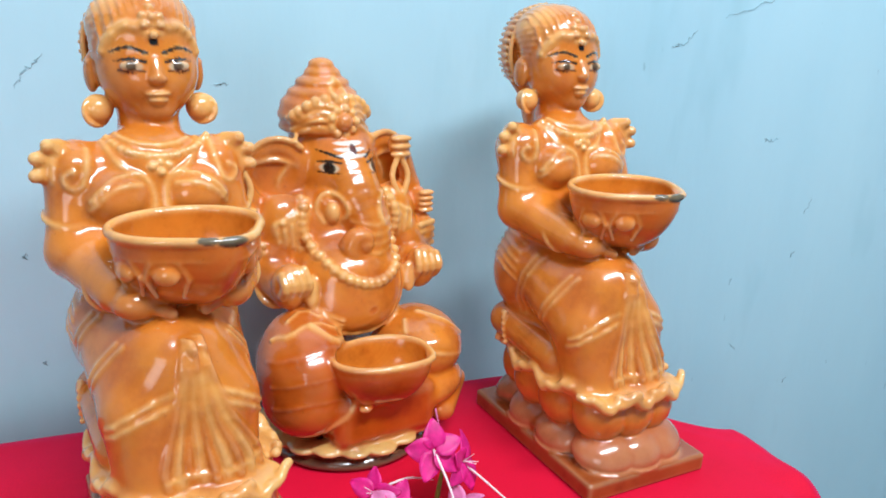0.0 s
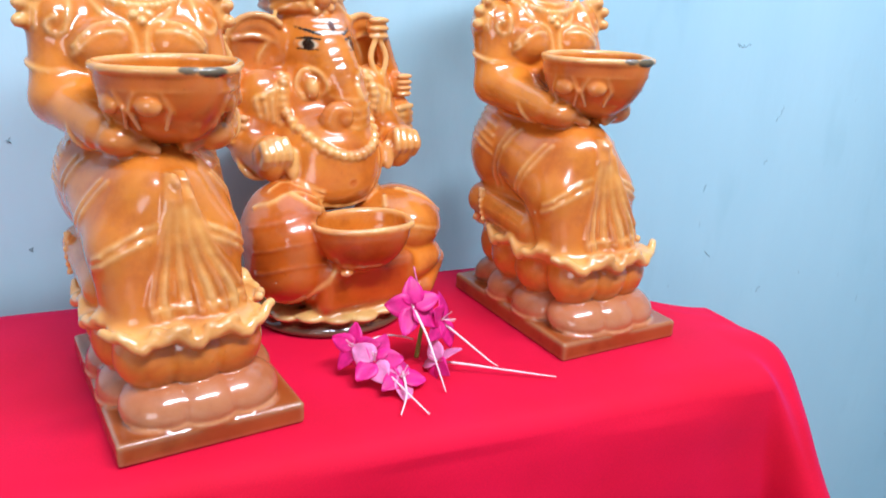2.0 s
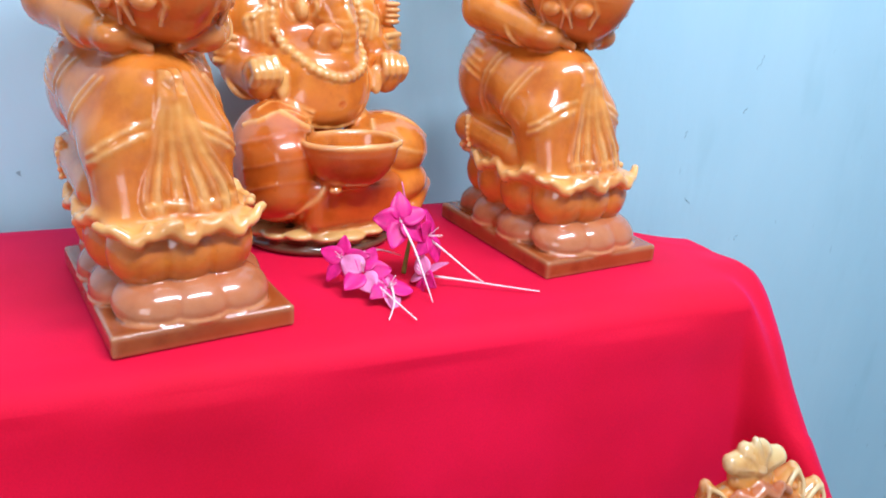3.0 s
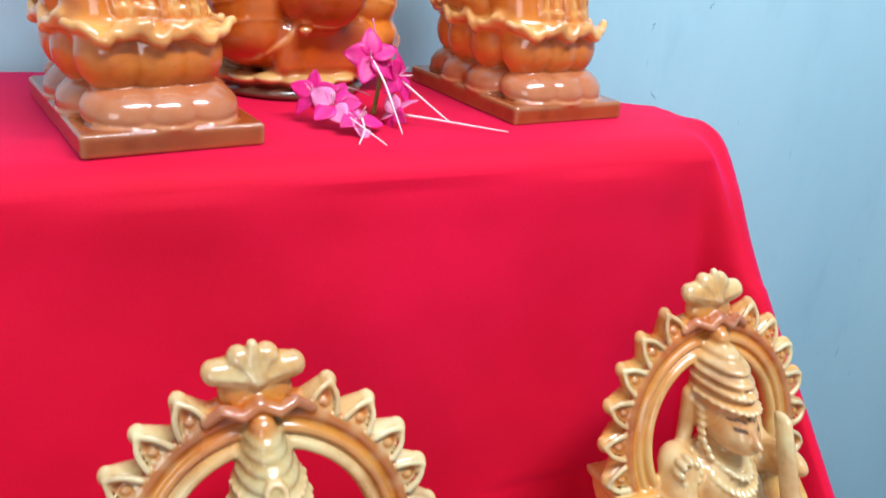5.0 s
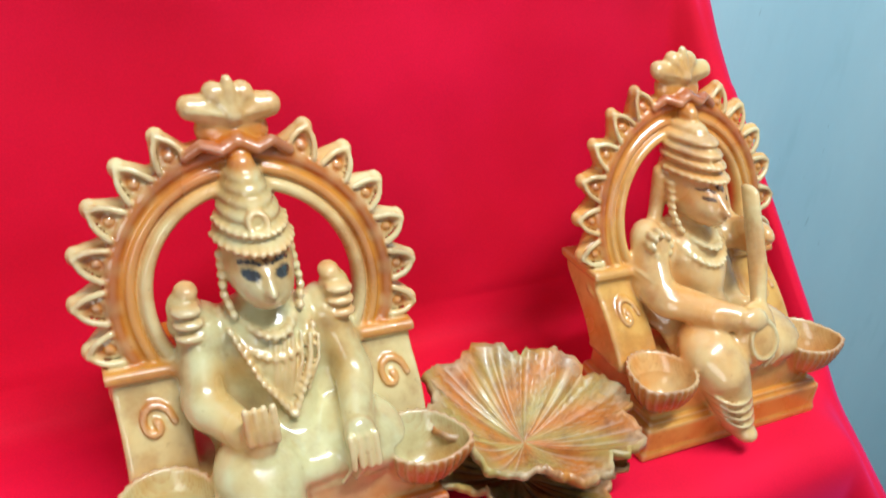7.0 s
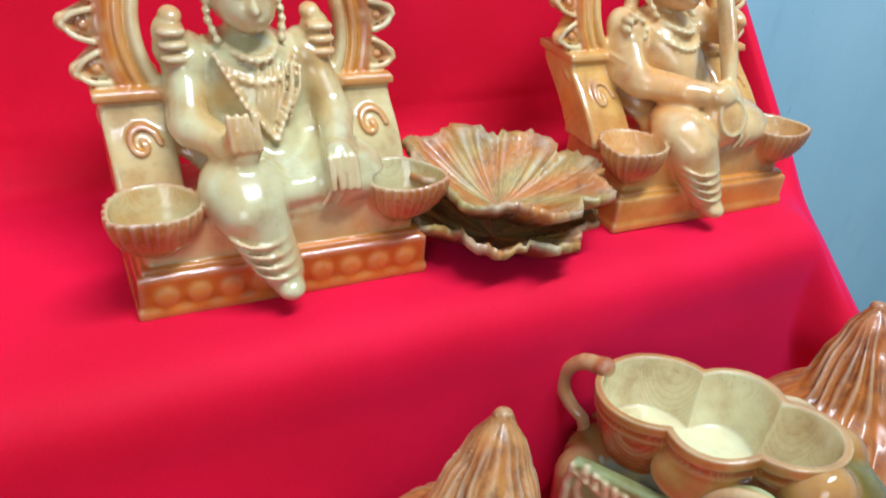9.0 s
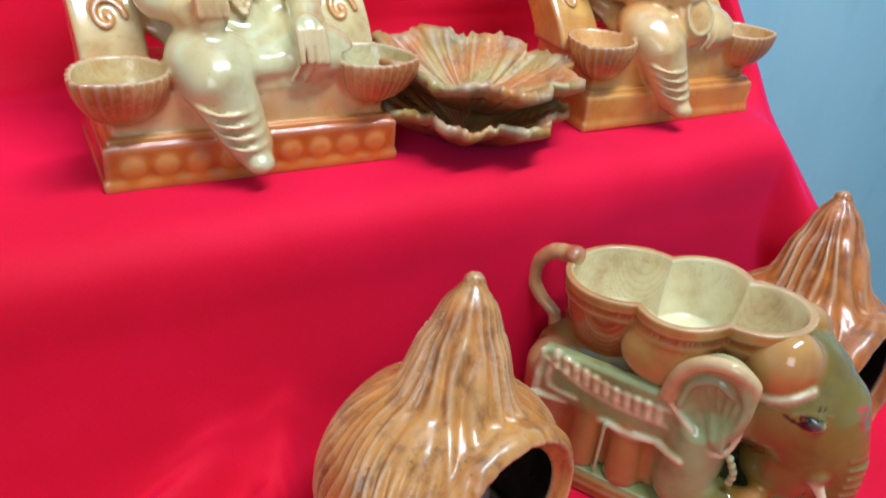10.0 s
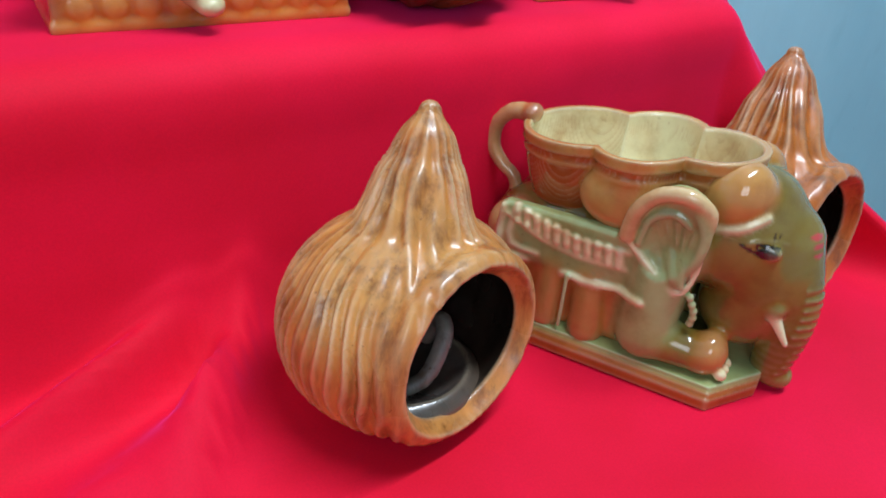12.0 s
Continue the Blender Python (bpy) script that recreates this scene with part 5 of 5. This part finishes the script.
def elephant_planter():
    olive, sage, cream, rust = (0.20, 0.155, 0.026), (0.31, 0.39, 0.16), (0.74, 0.67, 0.40), (0.36, 0.085, 0.015)
    tan, brown = (0.48, 0.215, 0.045), (0.38, 0.165, 0.038)
    grid = (-0.100, -0.056, -0.004), (0.132, 0.056, 0.142), 0.00108
    c, base, pot, tail = (Clay(*grid, col) for col in (olive, sage, rust, brown))

    # stepped plinth with a pointed front
    def slab(h, z0, z1):
        f = lambda x, y, z: np.maximum(np.maximum(np.maximum(np.abs(y) - h, -0.066 - (h - 0.0405) - x), np.maximum(x + 0.72 * np.abs(y) - 0.104 - (h - 0.0405), x - 0.096)), np.abs(z - (z0 + z1) / 2) - (z1 - z0) / 2)
        return f, (-0.075, -0.05, z0), (0.105, 0.05, z1)
    for h, z0, z1, col in ((0.0430, 0.0, 0.0075, rust), (0.0415, 0.0065, 0.0105, brown), (0.0400, 0.0095, 0.0135, sage)):
        f, lo, hi = slab(h, z0, z1)
        base.press(f, lo, hi, 0.0015, col)
    # body and legs
    c.ball((-0.014, 0, 0.056), (0.056, 0.036, 0.033), 0.006)
    c.block((-0.014, 0, 0.040), (0.052, 0.0330, 0.030), 0.012, 0.006, colour=brown)
    for s in (-1, 1):
        c.rod((-0.050, s * 0.022, 0.060), (-0.050, s * 0.026, 0.020), 0.0165, 0.0130, 0.003, (0.46, 0.27, 0.10))
        c.rod((-0.022, s * 0.028, 0.050), (-0.022, s * 0.031, 0.018), 0.0100, 0.0095, 0.003, brown)
        c.rod((0.000, s * 0.028, 0.050), (0.002, s * 0.031, 0.018), 0.0110, 0.0105, 0.003, brown)
        c.cord([(-0.0115, s * 0.0390, 0.050), (-0.0110, s * 0.0400, 0.018)], 0.0012, k=0.001, colour=sage)
        c.rod((0.034, s * 0.025, 0.076), (0.033, s * 0.029, 0.028), 0.0185, 0.0155, 0.005, sage)
        c.rod((0.034, s * 0.029, 0.026), (0.064, s * 0.027, 0.023), 0.0135, 0.0105, 0.004, olive)
        c.ball((0.068, s * 0.027, 0.026), (0.0100, 0.0110, 0.0120), 0.004, tan)
        for i in range(3):
            c.ball((0.077, s * (0.020 + 0.006 * i), 0.0180), (0.0036, 0.0032, 0.0034), 0.001, cream)
    # saddle cloth hanging on both sides, with border and fringe
    for s in (-1, 1):
        side = lambda pts, n=10: curve([(x, s * 0.054, z) for x, z in pts], n)
        way = (0, -s, 0)
        c.block((-0.014, s * 0.0335, 0.066), (0.0400, 0.0042, 0.0170), 0.003, 0.002, sage, (s * -5, 0, 0))
        c.trim(side([(-0.052, 0.086), (-0.0535, 0.068), (-0.054, 0.0500)]), 0.0024, cream, way)
        c.trim(side([(-0.054, 0.0500), (-0.010, 0.0490), (0.030, 0.0510)]), 0.0024, cream, way)
        c.trim(side([(-0.046, 0.078), (-0.0465, 0.0575), (-0.020, 0.0560), (0.024, 0.0580)]), 0.0016, cream, way)
        for off in (0.0, 0.0105):
            c.trim(side([(-0.050, 0.0860 - off), (-0.030, 0.0765 - off), (-0.008, 0.0725 - off), (0.018, 0.0740 - off)]), 0.0014, cream, way)
        for i in range(11):
            x = -0.045 + 0.0058 * i
            z = 0.0838 - 0.0105 * min(1.0, (i + 1) / 7.0) ** 0.8
            c.trim(side([(x, z), (x + 0.0010, z - 0.0090)], 4), 0.0021, cream, way, 0.0006)
    # head, brow domes, trunk, tusks
    c.ball((0.062, 0, 0.084), (0.034, 0.0310, 0.032), 0.006)
    c.ball((0.080, 0, 0.066), (0.025, 0.0250, 0.030), 0.006)
    c.ball((0.074, 0, 0.046), (0.022, 0.0220, 0.024), 0.006)
    c.cord(curve([(0.086, 0, 0.082), (0.095, 0, 0.062), (0.0985, 0, 0.042), (0.0985, 0, 0.026), (0.098, 0, 0.013), (0.104, 0, 0.009)], 16), 0.0185, 0.0075, 0.004)
    for s in (-1, 1):
        side = lambda pts, n=10: curve([(x, s * 0.054, z) for x, z in pts], n)
        way = (0, -s, 0)
        c.ball((0.058, s * 0.0150, 0.105), (0.0180, 0.0160, 0.0165), 0.003, tan)
        c.trim(side([(0.038, 0.099), (0.050, 0.0935), (0.064, 0.0950), (0.075, 0.1010)]), 0.0018, cream, way)
        # ear: a folded upper edge over a fluted shell
        c.ball((0.035, s * 0.0375, 0.088), (0.0200, 0.0065, 0.0260), 0.002, sage, (0, 14, s * 10))
        c.ball((0.037, s * 0.0455, 0.0865), (0.0150, 0.0078, 0.0195), 0.002, sage, (0, 14, s * 10), True)
        c.cord(curve([(0.0150, s * 0.0390, 0.084), (0.0175, s * 0.0405, 0.098), (0.0270, s * 0.0420, 0.1085), (0.0400, s * 0.0420, 0.1100), (0.0510, s * 0.0400, 0.1040), (0.0520, s * 0.0385, 0.0960)], 18), 0.0044, 0.0030, 0.0015, (0.60, 0.38, 0.17))
        c.cord(curve([(0.0215, s * 0.0400, 0.082), (0.0245, s * 0.0405, 0.095), (0.0350, s * 0.0410, 0.1005), (0.0440, s * 0.0400, 0.0960)], 12), 0.0022, k=0.0012, colour=sage)
        c.cord(curve([(0.0175, s * 0.0395, 0.080), (0.0300, s * 0.0405, 0.071), (0.0460, s * 0.0395, 0.0610), (0.0520, s * 0.0385, 0.0750), (0.0520, s * 0.0385, 0.0950)], 16), 0.0016, k=0.0012, colour=cream)
        for i in range(5):
            c.trim(side([(0.0270 + 0.0050 * i, 0.0960 - 0.0012 * abs(i - 2)), (0.0340 + 0.0030 * i, 0.0820), (0.0440 + 0.0008 * i, 0.0660)], 7), 0.0012, sage, way, 0.0016)
        c.beads([(0.052, s * 0.034, 0.058), (0.056, s * 0.033, 0.049), (0.055, s * 0.032, 0.041)], 0.0023, 0.0042, sage)
        c.ball((0.0795, s * 0.0245, 0.0870), (0.0070, 0.0035, 0.0040), 0.0015)
        c.trim(side([(0.071, 0.0905), (0.079, 0.0925), (0.087, 0.0905)], 6), 0.0008, olive, way)
        c.ball((0.090, s * 0.0175, 0.058), (0.0070, 0.0060, 0.0065), 0.002)
        c.rod((0.091, s * 0.0190, 0.056), (0.1015, s * 0.0200, 0.041), 0.0037, 0.0015, 0.0012, cream)
    for i in range(11):
        z = 0.070 - 0.0055 * i
        c.trim([(0.128, y, z) for y in np.linspace(-0.013, 0.013, 7)], 0.0008, olive, (-1, 0, 0), 0.0020)
    # three-lobed bowl on the back, its rim rolled over
    lobes = ((-0.0270, 0.0330, 0.0330), (0.0080, 0.0300, 0.0405), (0.0390, 0.0270, 0.0265))

    def outline(px, py, grow):
        return np.minimum(np.minimum(*[(np.sqrt(((px - x) / (r + grow)) ** 2 + (py / (q + grow)) ** 2) - 1) * (r + grow) for x, r, q in lobes[:2]]), (np.sqrt(((px - lobes[2][0]) / (lobes[2][1] + grow)) ** 2 + (py / (lobes[2][2] + grow)) ** 2) - 1) * (lobes[2][1] + grow))
    wall = lambda g, z0, z1: (lambda px, py, pz: np.maximum(np.maximum(outline(px, py, g - 0.0075 * np.clip((0.116 - pz) / 0.034, 0, 1) ** 1.6), pz - z1), z0 - pz))
    lo, hi = (-0.070, -0.050, 0.070), (0.076, 0.050, 0.130)
    pot.press(wall(-0.0010, 0.080, 0.1190), lo, hi, 0.003, rust)
    pot.press(wall(0.0008, 0.1150, 0.1215), lo, hi, 0.0012, tan)
    pot.press(wall(-0.0002, 0.1085, 0.1105), lo, hi, 0.0010, tan)
    for s in (-1, 1):
        pot.ball((0.006, s * 0.0300, 0.0980), (0.0220, 0.0100, 0.0170), 0.003, (0.46, 0.27, 0.07))
    pot.press(wall(-0.0036, 0.0880, 0.130), lo, hi, 0.0014, cream, True)
    c.press(wall(-0.0024, 0.0860, 0.135), lo, hi, 0.0010, None, True)
    # tail handle
    tail.cord(curve([(-0.058, 0, 0.1225), (-0.070, 0, 0.1230), (-0.0790, 0, 0.1130), (-0.0800, 0, 0.0980), (-0.0730, 0, 0.0860), (-0.0640, 0, 0.0780), (-0.0620, 0, 0.0640)], 18), 0.0052, 0.0036, 0.002, (0.50, 0.26, 0.10))
    tail.ball((-0.0590, 0, 0.1240), (0.0060, 0.0065, 0.0050), 0.001, rust)
    paint = []
    for s in (-1, 1):
        e = c.lay([(0.0795, s * 0.054, 0.0872)], (0, -s, 0))[0]
        paint += [(e, (0.0056, 0.004, 0.0026), BLACK)]
        paint += [((e[0] - 0.0050 - 0.0014 * i, e[1], e[2] - 0.0004 + 0.0005 * i), (0.0012, 0.005, 0.0007), BLACK) for i in range(6)]
        paint += [((e[0] - 0.0050 + 0.0016 * i, e[1], e[2] + 0.0028 + 0.0006 * math.sin(i * 0.6)), (0.0012, 0.005, 0.0007), BLACK) for i in range(7)]
        paint += [((e[0] + 0.001 + x, e[1], e[2] + 0.0072), (0.0007, 0.007, 0.0024), (0.03, 0.012, 0.008)) for x in (0.0, 0.0022)]
    paint += [((0.097, y, 0.0925 - 0.0038 * k), (0.009, 0.0038, 0.0013), (0.52, 0.05, 0.06)) for y in (-0.008, 0.004) for k in range(3)]

    def bend(co):
        co[:, 2] += 0.11 * (co[:, 0] + 0.01) * np.clip((co[:, 2] - 0.070) / 0.050, 0, 1)
        return co
    root = new("elephant_planter")
    for nm, clay, marks, words in (("elephant", c, paint, ""), ("plinth", base, (), "stepped green and rust glazed plinth"), ("bowl", pot, (), "rust brown bowl with a cream inside"), ("tail_handle", tail, (), "")):
        ob = clay.mesh(nm, M_ELEPHANT, bend, marks)
        ob.parent = root
        if words:
            tagged(ob, words)
    return tagged(root, "olive green glazed ceramic elephant planter with saddle cloth", "planter")


elephant_planter().matrix_world = pose(0.272, 0.004, T3, 0, 0, -61)


# ---- pink flowers lying on the top step ----
def petal_mesh(name, L, W, curl, material, parent, m):
    verts, faces = [], []
    nu, nv = 8, 4
    for i in range(nu + 1):
        t = i / nu
        w = W * math.sin(math.pi * min(1, 0.08 + 0.92 * t ** 0.8)) ** 0.75 if i < nu else 0.0006
        for j in range(-nv // 2, nv // 2 + 1):
            u = j / (nv / 2)
            verts.append((u * w, L * t, curl * L * t * t + 0.12 * W * u * u - 0.02 * L * math.sin(t * 3)))
    k = nv + 1
    for i in range(nu):
        for j in range(nv):
            faces.append((i * k + j, i * k + j + 1, (i + 1) * k + j + 1, (i + 1) * k + j))
    ob = link_mesh(name, verts, faces, material, parent)
    so = ob.modifiers.new("thick", "SOLIDIFY")
    so.thickness = 0.0005
    ob.matrix_basis = m
    return ob


def thread(name, pts, ra, rb, material, parent, label=""):
    """A tapered stalk along the points."""
    verts, faces, n = [], [], 7
    P = [Vector(p) for p in pts]
    fine = []
    for i in range(len(P) - 1):
        for s in range(5):
            t = s / 5
            p0, p3 = P[max(0, i - 1)], P[min(len(P) - 1, i + 2)]
            fine.append(0.5 * ((2 * P[i]) + (P[i + 1] - p0) * t + (2 * p0 - 5 * P[i] + 4 * P[i + 1] - p3) * t * t + (3 * P[i] - p0 - 3 * P[i + 1] + p3) * t ** 3))
    fine.append(P[-1])
    for i, p in enumerate(fine):
        d = (fine[min(i + 1, len(fine) - 1)] - fine[max(i - 1, 0)]).normalized()
        q = d.to_track_quat("Z", "Y")
        r = ra + (rb - ra) * i / (len(fine) - 1)
        for j in range(n):
            a = 2 * math.pi * j / n
            verts.append(p + q @ Vector((r * math.cos(a), r * math.sin(a), 0)))
    for i in range(len(fine) - 1):
        for j in range(n):
            k = (j + 1) % n
            faces.append((i * n + j, i * n + k, (i + 1) * n + k, (i + 1) * n + j))
    faces += [tuple(range(n))[::-1], tuple((len(fine) - 1) * n + j for j in range(n))]
    return link_mesh(name, verts, faces, material, parent, True, label)


def flower(at, facing, tube, size, pale, seed, spin=0.0):
    """Five petals round a throat, and the long thin stalk behind them."""
    rnd = random.Random(seed)
    root = new("flower")
    root.location = at
    q = Vector(facing).normalized().to_track_quat("Z", "Y").to_matrix().to_4x4()
    for i in range(5):
        a = 72 * i + spin + rnd.uniform(-10, 10)
        m = q @ pose(0, 0, 0, 0, 0, a) @ pose(0, 0.001, 0, rnd.uniform(8, 30), rnd.uniform(-20, 20), 0)
        petal_mesh("petal", size * rnd.uniform(0.88, 1.1), size * 0.43 * rnd.uniform(0.85, 1.1), rnd.uniform(-0.7, -0.1), M_PETAL_PALE if i in pale else M_PETAL, root, m)
    thread("stalk", [Vector(p) - Vector(at) for p in tube], 0.0009, 0.0004, M_TUBE, root, "thin white flower stalk")
    for i in range(3):
        v = q.to_3x3() @ Vector((rnd.uniform(-0.4, 0.4), rnd.uniform(-0.4, 0.4), 1)).normalized()
        thread("stamen", [(0, 0, 0), v * 0.004, v * 0.009], 0.0003, 0.00025, M_TUBE, root)
    return tagged(root, "pink flower with long pale stalk lying on red cloth", "flower", "flowers on the cloth")


Z = T1 + 0.002
flower((0.194, 0.378, Z + 0.038), (-0.15, -0.75, 0.5), [(0.194, 0.380, Z + 0.038), (0.197, 0.362, Z + 0.026), (0.199, 0.348, Z + 0.012), (0.201, 0.338, Z)], 0.017, (), 1, 10)
flower((0.214, 0.380, Z + 0.026), (0.55, -0.55, 0.35), [(0.212, 0.382, Z + 0.026), (0.224, 0.374, Z + 0.016), (0.238, 0.362, Z + 0.004), (0.244, 0.358, Z)], 0.0155, (), 2, 35)
flower((0.166, 0.364, Z + 0.012), (-0.35, -0.55, 0.7), [(0.168, 0.366, Z + 0.010), (0.174, 0.346, Z + 0.006), (0.183, 0.318, Z)], 0.016, (1, 3), 3, 0)
flower((0.178, 0.352, Z + 0.006), (0.2, -0.5, 0.8), [(0.180, 0.354, Z + 0.008), (0.176, 0.336, Z + 0.004), (0.168, 0.322, Z)], 0.0145, (0, 2), 4, 20)
flower((0.206, 0.364, Z + 0.006), (-0.7, -0.1, 0.5), [(0.208, 0.366, Z + 0.005), (0.226, 0.357, Z + 0.004), (0.250, 0.345, Z + 0.002), (0.272, 0.335, Z)], 0.013, (0, 1, 4), 5, 50)
flower((0.158, 0.378, Z + 0.016), (-0.6, -0.4, 0.6), [(0.160, 0.380, Z + 0.016), (0.180, 0.384, Z + 0.018), (0.198, 0.386, Z + 0.012)], 0.0145, (), 6, 15)
bud = new("flower_bud")
bud.location = (0.200, 0.385, Z)
thread("stalk", [(0, 0, 0.000), (0.001, -0.002, 0.014), (0.002, -0.004, 0.026)], 0.0016, 0.0012, M_STEM, bud, "short green flower stem")
thread("bud", [(0.002, -0.004, 0.026), (0.000, 0.000, 0.044), (-0.003, 0.002, 0.060)], 0.0009, 0.0004, M_PETAL_PALE, bud)
tagged(bud, "thin pink flower bud on a green stem", "flower")


# ---- hairline cracks and nicks in the plaster ----
def crack(points, seed, width=0.0004):
    rnd = random.Random(seed)
    line = []
    for (x0, z0), (x1, z1) in zip(points, points[1:]):
        for i in range(8):
            t = i / 8
            line.append((x0 + (x1 - x0) * t + rnd.uniform(-1, 1) * 0.0018, z0 + (z1 - z0) * t + rnd.uniform(-1, 1) * 0.0018))
    line.append(points[-1])
    verts, faces = [], []
    for i, (x, z) in enumerate(line):
        w = width * (0.4 + rnd.random()) * math.sin(math.pi * (i + 0.5) / (len(line) + 0.0)) + 0.0001
        for dy in (0.004, -0.0004):
            verts += [(x - w * 0.4, WALL_Y + dy, z + w), (x + w * 0.4, WALL_Y + dy, z - w)]
    for i in range(len(line) - 1):
        a, b = 4 * i, 4 * i + 4
        faces += [(a + 2, a + 3, b + 3, b + 2), (a, a + 2, b + 2, b), (a + 3, a + 1, b + 1, b + 3)]
    ob = link_mesh("wall_crack", verts, faces, M_CRACK, None, False)
    tagged(ob, "fine dark crack in blue painted plaster", "crack", "cracks in the plaster", "structure")


CRACKS = ([(0.488, 1.258), (0.498, 1.261), (0.512, 1.273)], [(0.541, 1.285), (0.569, 1.294), (0.605, 1.306)], [(-0.029, 1.222), (-0.020, 1.234), (-0.010, 1.243)],
          [(0.101, 1.223), (0.109, 1.224)], [(0.666, 1.053), (0.670, 1.058)], [(0.594, 1.028), (0.595, 1.035)], [(0.606, 1.175), (0.614, 1.173), (0.624, 1.176)],
          [(0.688, 0.906), (0.691, 0.911)], [(-0.030, 1.022), (-0.028, 1.019)], [(0.608, 0.961), (0.614, 0.954)], [(-0.032, 1.105), (-0.035, 1.101)], [(0.674, 1.098), (0.679, 1.114)])
for i, pts in enumerate(CRACKS):
    crack(pts, 40 + i)
